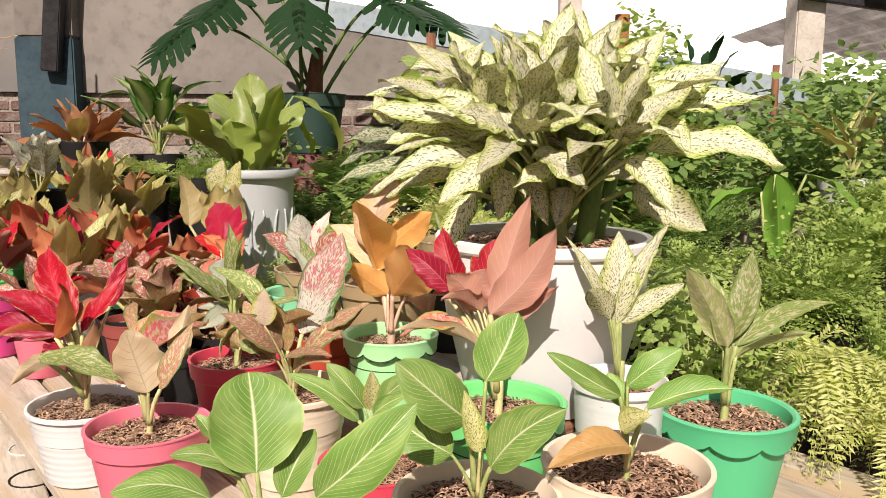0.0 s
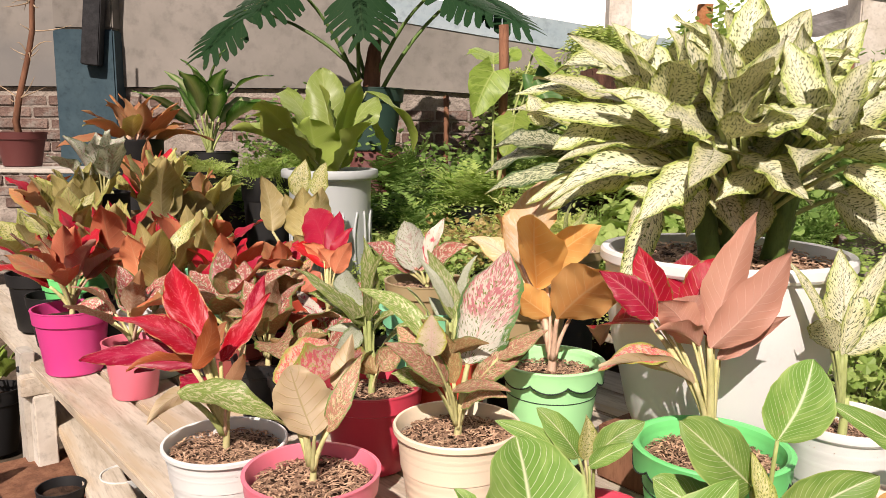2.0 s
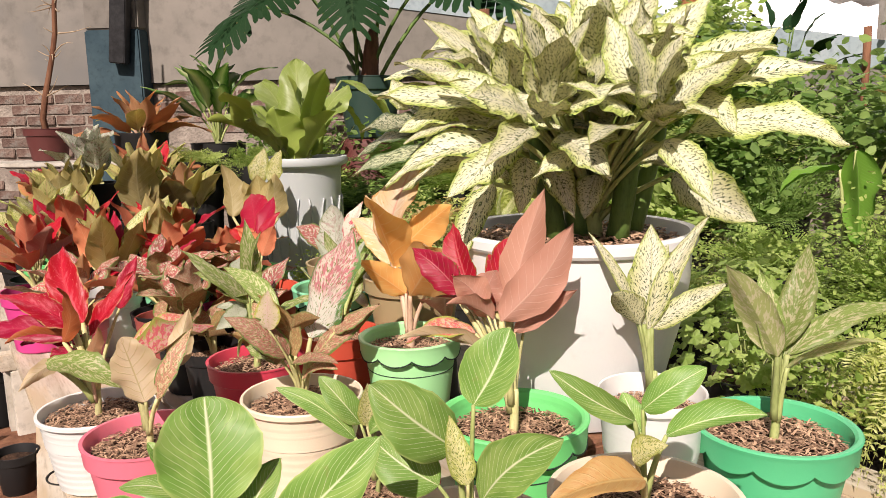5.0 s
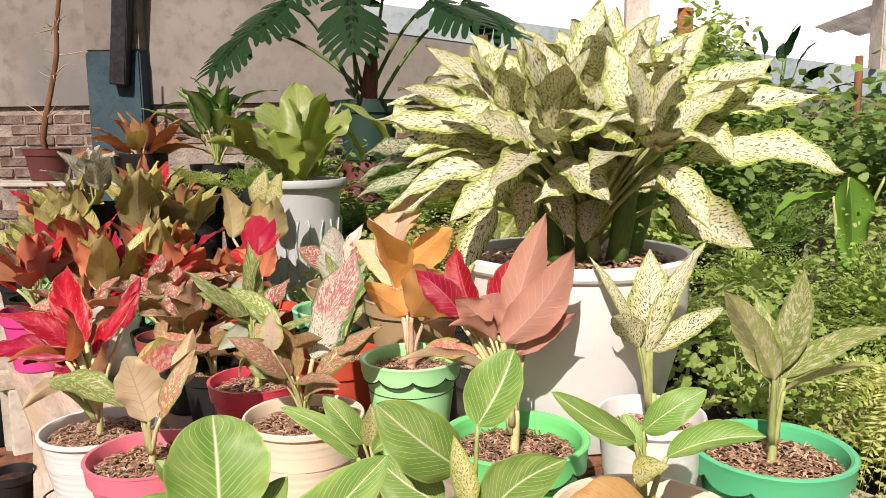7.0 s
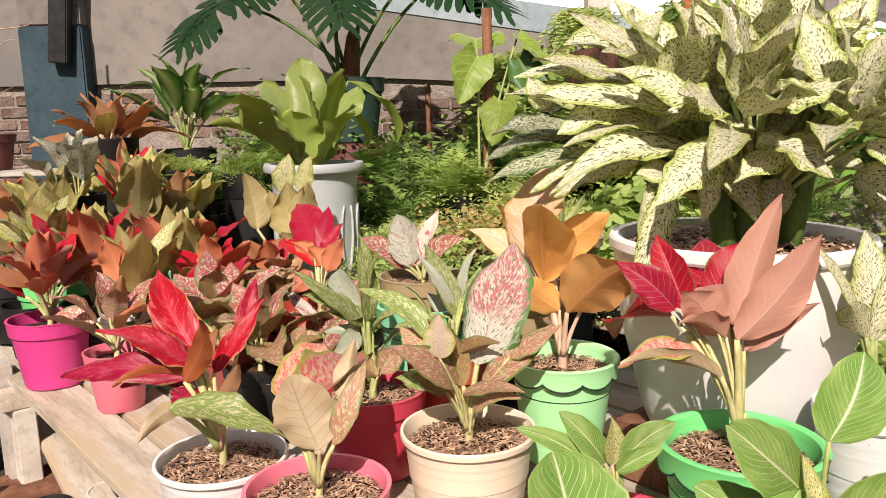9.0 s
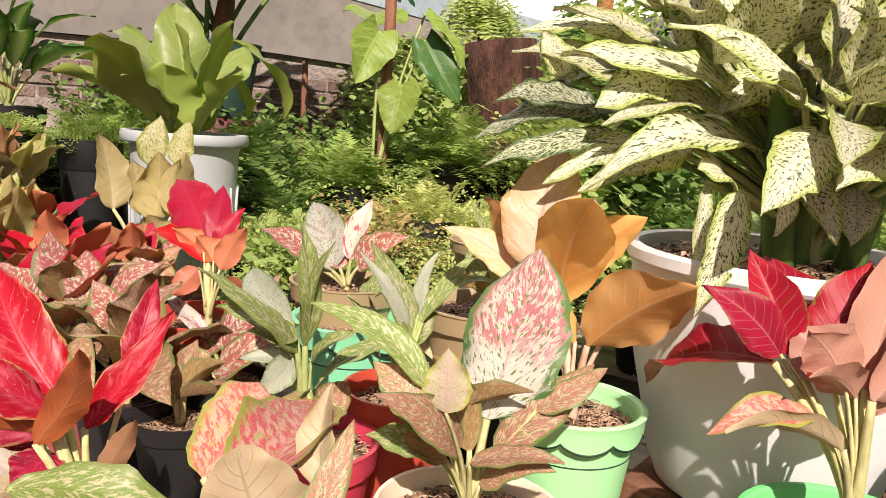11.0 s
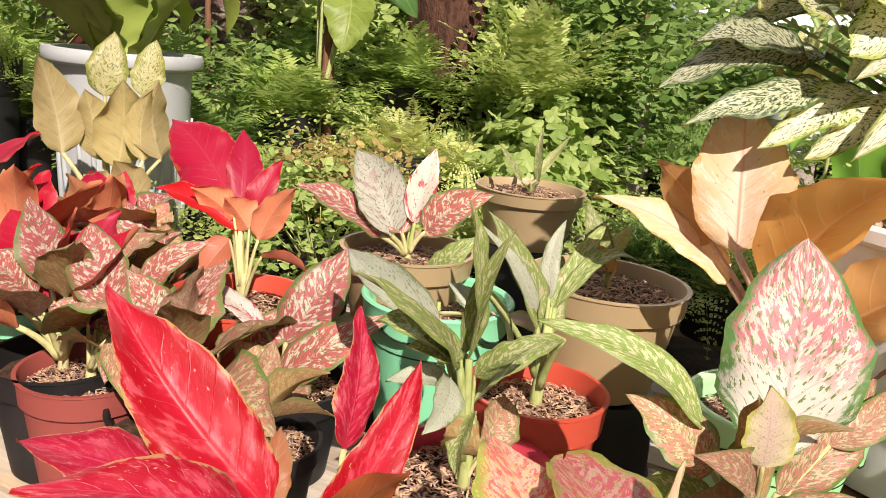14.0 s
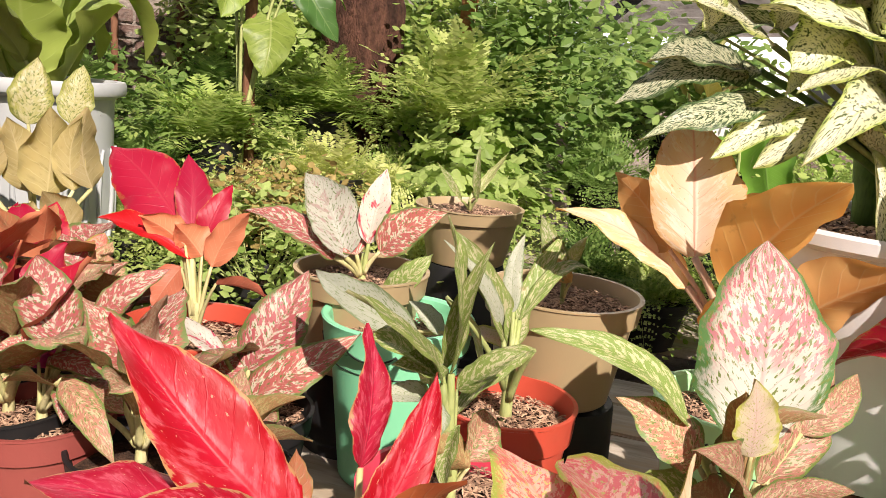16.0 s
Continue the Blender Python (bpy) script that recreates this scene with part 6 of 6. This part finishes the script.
def stake(label, at, height, radius=0.012, material="bark", lean=(0, 0), name="stake", category="stake"):
    ob = thing(name, label, category, at)
    pts = [Vector((lean[0] * k / 8, lean[1] * k / 8, height * k / 8)) + 0.12 * radius * Vector((math.sin(k * 2.1), math.cos(k * 1.7), 0)) for k in range(9)]
    v, f = tube(pts, [radius * (1 + 0.08 * math.sin(k * 1.9)) for k in range(9)], 9)
    under("pole", mesh_of("pole", v, f, (material,)), ob)
    return ob


stake("reddish brown wooden stake", (-0.06, 3.78, 0), 1.65, 0.022)
stake("short brown stake by the wall", (-0.32, 4.9, 0), 1.38, 0.016)
stake("short brown stake by the wall", (-0.02, 4.95, 0), 1.42, 0.018)
stake("orange coir climbing pole", (0.79, 3.8, 0), 1.75, 0.035, "coir", (0.07, 0), name="coir_pole", category="plant pole")
stake("brown stake among the plants", (1.95, 4.6, 0), 1.6, 0.02)

stump = thing("stump", "dark reddish brown tree-fern stump", "stump", (0.545, 4.18, 0))
pts = [Vector((0.02 * math.sin(k), 0.015 * math.cos(1.3 * k), 0.150 * k)) for k in range(11)]
v, f = tube(pts, [0.19 + 0.014 * math.sin(2.3 * k) - 0.002 * k for k in range(11)], 40)
v = [p + Vector((p.x - 0.0, p.y, 0)).normalized() * (0.022 * noise.noise(p * 14) + 0.012 * noise.noise(p * 41)) for p in v]
under("trunk", mesh_of("trunk", v, f, ("stump",)), stump)

# second, lower bench behind, carrying the ferns
shelf = thing("shelf", "low bench of grey planks behind the main bench", "bench", (0.55, 3.55, 0), turn=-50.2)
for k in range(9):
    part("plank", box_bm((4.2, 0.13, 0.03), bevel=0.004), "wood", shelf, at=pose(0, -0.6 + 0.145 * k, 0.44))
for x in (-1.9, 0, 1.9):
    for yy in (-0.6, 0.55):
        part("leg", box_bm((0.07, 0.07, 0.43), bevel=0.004), "post", shelf, at=pose(x, yy, 0.21))

FERNS = [
    ("fern_mid", -0.55, 3.25, 0.6, 30, 0.34, 0.045, 51),
    ("fern_light", 0.3, 3.2, 0.62, 30, 0.36, 0.05, 52),
    ("fern_mid", 0.12, 3.3, 0.66, 34, 0.36, 0.05, 53),
    ("fern", -0.2, 3.75, 0.8, 44, 0.46, 0.07, 54),
    ("fern", 0.3, 4.0, 0.9, 50, 0.5, 0.07, 55),
    ("fern_mid", 0.8, 4.0, 0.9, 50, 0.5, 0.06, 56),
    ("fern_dark", -0.6, 4.3, 0.8, 50, 0.5, 0.08, 57),
    ("fern_dark", 0.0, 4.45, 0.85, 50, 0.55, 0.08, 58),
    ("fern", 0.95, 4.5, 1.1, 60, 0.6, 0.07, 59),
    ("fern_mid", 0.7, 4.6, 1.2, 60, 0.6, 0.06, 60),
] + [
    ("fern_dark", 0.35, 4.7, 1.0, 60, 0.55, 0.07, 61),
    ("fern_mid", 1.25, 4.0, 1.0, 50, 0.5, 0.06, 62),
    ("fern", -1.1, 4.3, 0.85, 50, 0.5, 0.07, 63),
    ("fern_mid", 0.62, 2.45, 0.56, 34, 0.34, 0.05, 64),
    ("fern", -0.36, 3.0, 0.62, 30, 0.34, 0.05, 1),
    ("fern_mid", -0.05, 3.1, 0.58, 30, 0.34, 0.05, 2),
    ("fern_rust", -0.18, 3.35, 0.66, 34, 0.30, 0.045, 3),
    ("fern_light", 0.1, 2.85, 0.60, 26, 0.36, 0.05, 4),
    ("fern_mid", 0.36, 3.05, 0.64, 30, 0.36, 0.06, 5),
    ("fern", 0.3, 3.45, 0.66, 34, 0.4, 0.06, 6),
] + [
    ("fern_dark", -0.42, 3.7, 0.66, 34, 0.45, 0.07, 7),
    ("fern", -1.0, 3.75, 0.75, 40, 0.45, 0.07, 8),
    ("fern_dark", -1.3, 3.9, 0.8, 40, 0.42, 0.06, 9),
    ("fern_mid", 0.62, 3.3, 0.66, 30, 0.4, 0.06, 10),
    ("fern", 0.15, 3.95, 0.66, 34, 0.45, 0.07, 11),
    ("fern_light", 0.85, 3.55, 0.66, 26, 0.4, 0.06, 12),
    ("fern_dark", 0.55, 2.6, 0.58, 34, 0.34, 0.05, 13),
    ("fern", 0.9, 2.7, 0.62, 34, 0.4, 0.06, 14),
    ("fern", 1.1, 2.2, 0.66, 60, 0.42, 0.055, 15),
    ("fern", 1.35, 2.45, 0.72, 60, 0.45, 0.055, 16),
] + [
    ("fern", 1.2, 1.9, 0.5, 40, 0.42, 0.055, 17),
    ("fern", 1.6, 2.9, 0.8, 40, 0.5, 0.06, 18),
    ("fern_dark", 1.1, 3.2, 0.72, 34, 0.45, 0.06, 19),
    ("fern_dark", -0.75, 3.75, 0.7, 40, 0.4, 0.06, 20),
    ("fern_mid", -1.38, 3.58, 0.92, 40, 0.30, 0.05, 21),
    ("fern", -1.12, 3.59, 0.90, 40, 0.30, 0.05, 22),
    ("fern_mid", -0.42, 3.3, 0.62, 40, 0.30, 0.045, 23),
    ("fern_light", -0.02, 3.25, 0.70, 34, 0.30, 0.045, 24),
]
for mat, x, y, z, n, ln, w, sd in FERNS:
    fine = y < 3.6
    n = int((1.15 if fine else 1.35) * n)
    fern("bushy " + {"fern": "green", "fern_mid": "bright green", "fern_light": "pale yellow green", "fern_dark": "dark green", "fern_rust": "rusty"}[mat] + " fern in a black pot", mat, (x, y, z), ("black_pot", 0.11, z - 0.455 + 0.03 if z < 0.7 or fine else 0.25), n, ln, w, sd, pairs=15 if fine else 22, lace=fine)
fern("feathery asparagus fern high behind the dieffenbachia", "fern_mid", (0.5, 3.3, 0.95), None, 90, 0.5, 0.05, 31, 0.35, (30, 85), 18)
for x, y, z, sd in ((0.88, 1.60, 0.66, 33), (0.93, 1.52, 0.60, 34), (0.84, 1.66, 0.68, 35)):
    fern("pale lime fine-leaved fern spilling over its bag", "fern_light", (x, y, z), None, 44, 0.24, 0.026, sd, 1.3, (0, 75), 22)
BUSHES = [
    ("ivy", -0.36, 2.75, 0.6, 700, 0.014, 0.2, 0.22, 1),
    ("fern_mid", -0.1, 2.7, 0.55, 1500, 0.007, 0.24, 0.2, 4),
    ("fern", 0.72, 1.75, 0.5, 1300, 0.009, 0.16, 0.24, 6),
    ("fern_dark", -1.05, 4.3, 0.9, 900, 0.02, 0.4, 0.4, 7),
    ("fern_dark", 1.9, 3.6, 0.9, 700, 0.03, 0.5, 0.5, 8),
] + [
    ("fern_dark", 2.3, 4.2, 1.0, 600, 0.035, 0.5, 0.55, 9),
    ("fern_dark", 1.3, 4.2, 1.0, 700, 0.03, 0.45, 0.5, 10),
    ("fern_rust", -0.2, 2.95, 0.66, 700, 0.012, 0.18, 0.22, 11),
    ("ivy", -0.6, 2.62, 0.5, 500, 0.014, 0.16, 0.2, 12),
]
for mat, x, y, z, n, size, rad, hgt, sd in BUSHES:
    bush({"fern": "green maidenhair bush", "ivy": "leafy green shrub", "fern_mid": "fine bright green maidenhair bush", "fern_light": "pale lime shrub", "fern_dark": "dark green shrub", "fern_rust": "rusty brown dry bush"}[mat] + " in a black pot", mat, (x, y, z), ("black_pot", 0.1, 0.16), n, size, rad, hgt, sd)

plant("young banana plant with wide green leaves in a black pot", "banana", ("plain", "black_pot", 1.12, 2.6, 0.62, 0.13, 0.22),
      [(250, 0.08, 0.46, 262, -72, 0.28, 0.17, 0.06, 0), (330, 0.10, 0.46, 330, -40, 0.24, 0.12, 0.12, 0), (200, 0.05, 0.40, 190, -20, 0.2, 0.1, 0.12, 0)],
      stem=(0.02, 0.25), chips=False, category="banana plant")
plant("dieffenbachia with pale yellow leaves behind the bench", "lime", ("plain", "white_pot", 1.75, 3.3, 1.0, 0.13, 0.22), rosette(9, 0.28, 0.1, (70, 20), 0.07, 0.15, 61), chips=False, category="dieffenbachia")
plant("dieffenbachia with green leaves behind the bench", "dumb", ("plain", "white_pot", 2.2, 3.6, 1.05, 0.13, 0.22), rosette(9, 0.32, 0.11, (70, 20), 0.07, 0.15, 62), chips=False, category="dieffenbachia")
plant("rubber plant with dark leaves by the wall", "dark", ("plain", "black_pot", 1.55, 4.7, 1.0, 0.15, 0.3), rosette(16, 0.2, 0.075, (70, 0), 0.22, 0.55, 63), stem=(0.015, 0.5), chips=False, category="rubber plant")

DENSE = [
    ("ivy", 0.3, 4.85, 0.9, 1600, 0.03, 0.4, 0.55, 81),
    ("fern_dark", 0.75, 4.9, 0.9, 1800, 0.028, 0.5, 0.62, 82),
    ("fern", 1.2, 4.9, 0.95, 1800, 0.022, 0.5, 0.55, 83),
    ("ivy", 0.55, 4.45, 0.8, 1400, 0.03, 0.4, 0.6, 84),
    ("fern_dark", -0.35, 4.5, 0.6, 1400, 0.025, 0.4, 0.5, 85),
    ("fern_dark", 2.5, 4.9, 0.9, 1500, 0.035, 0.6, 0.7, 86),
    ("fern_dark", 1.9, 3.9, 0.8, 1500, 0.03, 0.5, 0.5, 87),
    ("fern", 1.75, 2.6, 0.6, 1600, 0.018, 0.5, 0.6, 88),
] + [
    ("fern_mid", -0.45, 3.15, 0.5, 3600, 0.007, 0.34, 0.26, 71),
    ("fern_light", 0.05, 3.05, 0.5, 3600, 0.007, 0.36, 0.26, 72),
    ("fern_mid", 0.45, 3.1, 0.5, 3000, 0.008, 0.36, 0.26, 73),
    ("fern_mid", 0.1, 3.6, 0.55, 3000, 0.009, 0.45, 0.34, 74),
    ("fern", 0.88, 3.72, 0.47, 3200, 0.022, 0.30, 1.28, 78),
    ("fern_dark", 1.0, 3.5, 0.47, 3000, 0.026, 0.34, 1.06, 79),
    ("fern", 0.9, 2.2, 0.45, 2600, 0.009, 0.36, 0.36, 76),
    ("fern", 1.3, 2.2, 0.5, 2600, 0.009, 0.42, 0.5, 77),
]
for mat, x, y, z, n, size, rad, hgt, sd in DENSE:
    bush("dense low " + {"ivy": "leafy green", "fern_mid": "bright green maidenhair", "fern_light": "pale lime maidenhair", "fern_dark": "dark green leafy", "fern": "green maidenhair"}[mat] + " bush among the plants", mat, (x, y, z), None, n, size, rad, hgt, sd)

big = [o for o in scene.objects if "big white pot" in o.get("label", "")][0]
for o in big.children:  # the canes grow out of the pot's one side
    if o.name.split(".")[0] in ("pot", "soil", "mulch"):
        o.matrix_basis = Matrix.Translation((-0.035, -0.005, 0)) @ o.matrix_basis
for x, y, h in ((-0.12, -0.05, 0.24), (0.08, -0.06, 0.25), (-0.02, 0.10, 0.28), (0.14, 0.06, 0.23), (-0.05, -0.02, 0.22)):
    v, f = tube([Vector((x * (0.55 + 0.45 * k / 6), y * (0.55 + 0.45 * k / 6), -0.01 + (h + 0.02) * k / 6)) for k in range(7)], [0.024, 0.021, 0.022, 0.019, 0.02, 0.018, 0.012], 10)
    under("cane", mesh_of("cane", v, f, ("stalk_dark",)), big, "thick dark green ringed cane")

for x, y, z, ln, sd in ((0.02, 3.22, 0.74, 0.34, 91), (0.16, 3.1, 0.70, 0.30, 92), (-0.16, 3.2, 0.68, 0.28, 93)):
    fern("pale yellow green sword fern in a black pot", "fern_light", (x, y, z), ("black_pot", 0.10, z - 0.425), 34, ln, 0.034, sd, 0.45, (35, 85), 24)


def lobed_shrub(label, material, at, n, size, radius, height, seed):
    """A leafy shrub whose leaves each have five blunt lobes, held out flat on thin stalks."""
    rng = random.Random(seed)
    ob = thing("lobed_shrub", label, "shrub", at, "shrubs")
    add_pot(ob, "plain", "black_pot", 0.11, at[2] - 0.455 + 0.02, chips=False)
    verts, faces = [], []
    for k in range(n):
        az, rad = rng.uniform(0, 6.283), radius * math.sqrt(rng.random())
        c = Vector((rad * math.cos(az), rad * math.sin(az), height * rng.uniform(0.2, 1.0) * (1 - 0.5 * (rad / radius) ** 2)))
        sz = size * rng.uniform(0.6, 1.25)
        tilt = Matrix.Rotation(rng.uniform(0, 6.283), 3, "Z") @ Matrix.Rotation(radians(rng.uniform(-10, 45)), 3, "X")
        tilt = Matrix.Rotation(az, 3, "Z") @ Matrix.Rotation(radians(rng.uniform(5, 50)), 3, "Y") @ tilt
        o = len(verts)
        verts.append(c)
        for i in range(21):
            a = 2 * math.pi * i / 20 if i < 20 else 0.0
            lobe = 0.72 + 0.28 * abs(math.cos(2.5 * a)) - (0.45 if i == 10 else 0.0)
            verts.append(c + tilt @ Vector((sz * lobe * math.cos(a), sz * lobe * math.sin(a), -0.18 * sz * lobe + 0.08 * sz * math.cos(5 * a))))
        faces += [(o, o + 1 + i, o + 2 + i) for i in range(20)]
        if k % 9 == 0:
            v, f = tube(bow((0.2 * c.x, 0.2 * c.y, 0), c, 0.02, 4), [0.002, 0.002, 0.0015, 0.001], 4)
            under("stem", mesh_of("stem", v, f, ("stalk_green",)), ob)
    tagged(under("foliage", mesh_of("foliage", verts, faces, (material,), smooth=False), ob), kind="stuff")


lobed_shrub("bright green shrub with lobed leaves in a black pot", "ivy", (0.52, 3.15, 0.60), 300, 0.036, 0.27, 0.44, 5)
lobed_shrub("bright green shrub with lobed leaves in a black pot", "ivy", (0.28, 2.95, 0.58), 200, 0.032, 0.22, 0.30, 6)
lobed_shrub("pale green shrub with small lobed leaves in a black pot", "ivy", (0.62, 1.83, 0.58), 260, 0.019, 0.19, 0.30, 7)

# ferns tied high on stakes in front of the wall
for mat, x, y, z, sd in (("fern_mid", 0.56, 4.66, 1.66, 41), ("fern_dark", 1.04, 4.41, 1.62, 42), ("fern_mid", 0.21, 5.02, 1.47, 43)):
    stake("thin brown stake carrying a fern", (x, y, 0), z + 0.05, 0.014)
    fern("drooping fern tied high on a stake", mat, (x, y, z), None, 95, 0.42, 0.06, sd, 1.1, (0, 70), 16)

# small pots standing low beside the bench
crate = thing("low_shelf", "low dark weathered plank shelf beside the bench", "shelf", (-1.2, 1.9, 0.14), turn=-50.2)
part("plank", box_bm((1.4, 0.32, 0.025), bevel=0.004), "bark", crate)
for x in (-0.6, 0.6):
    part("block", box_bm((0.08, 0.28, 0.16), (0, 0, -0.0925), 0.004), "brick", crate, at=pose(x, 0, 0))
for x, y, col, r in ((-1.17, 2.1, "white_pot", 0.062), (-1.06, 1.9, "black_pot", 0.06), (-1.30, 2.02, "black_pot", 0.06), (-1.0, 1.72, "white_pot", 0.055)):
    ob = thing("small_pot", "small " + col.split("_")[0] + " nursery pot of soil on the low shelf", "pot", (x, y, 0.2525), "small pots")
    add_pot(ob, "plain", col, r, 0.116, chips=False)

# leafy plants standing low beside the bench
for x, y, z, sd in ((-1.95, 2.84, 0.24, 71), (-1.72, 2.10, 0.14, 72)):
    plant("low green plant with broad leaves in a black pot", "elephant", ("plain", "black_pot", x, y, z, 0.09, z), rosette(8, 0.15, 0.11, (60, 10), 0.06, 0.10, sd), chips=False, fine=False, category="leafy plant")

# grey plastic grow bags by the bench end
for x, y, h, s in ((0.78, 1.55, 0.30, 1), (0.98, 1.62, 0.34, 2), (0.9, 1.42, 0.26, 3)):
    rng = random.Random(s)
    ob = thing("grow_bag", "crumpled grey plastic grow bag of soil", "grow bag", (x, y, 0.0))
    v, f = lathe([(1e-3, 0.0), (0.085, 0.0), (0.10, 0.03), (0.10, 0.10), (0.095, 0.2), (0.10, h), (0.105, h + 0.03), (0.098, h + 0.03), (0.092, h - 0.01)], 40)
    v = [Vector(p) * (1 + 0.10 * noise.noise((p[0] * 25, p[1] * 25, p[2] * 18 + s * 7))) for p in v]
    under("bag", mesh_of("bag", v, f, ("bag",)), ob)
    v, f = lathe([(1e-3, h - 0.01), (0.09, h - 0.015)], 20)
    under("soil", mesh_of("soil", v, f, ("soil",)), ob)

# ---- bricks showing through the crumbling render ----
shape = bpy.data.meshes.new("brick")
bm = box_bm((0.205, 0.05, 0.062), bevel=0.005)
bm.to_mesh(shape)
bm.free()
shape.materials.append(M["brick"])
rng = random.Random(12)
for row in range(11):
    for k in range(26):
        x = -4.1 + 0.218 * k + (0.109 if row % 2 else 0)
        z = 0.60 + 0.074 * row
        if noise.noise((x * 0.9, z * 2.4, 3.0)) > -0.12 and len(base.children) < 290:
            b = under("brick", shape, base, at=pose(x + rng.uniform(-0.004, 0.004), WALL_Y + 0.05 + rng.uniform(-0.008, 0.006), z, rng.uniform(-2, 2), rng.uniform(-1, 1), rng.uniform(-2, 2)))
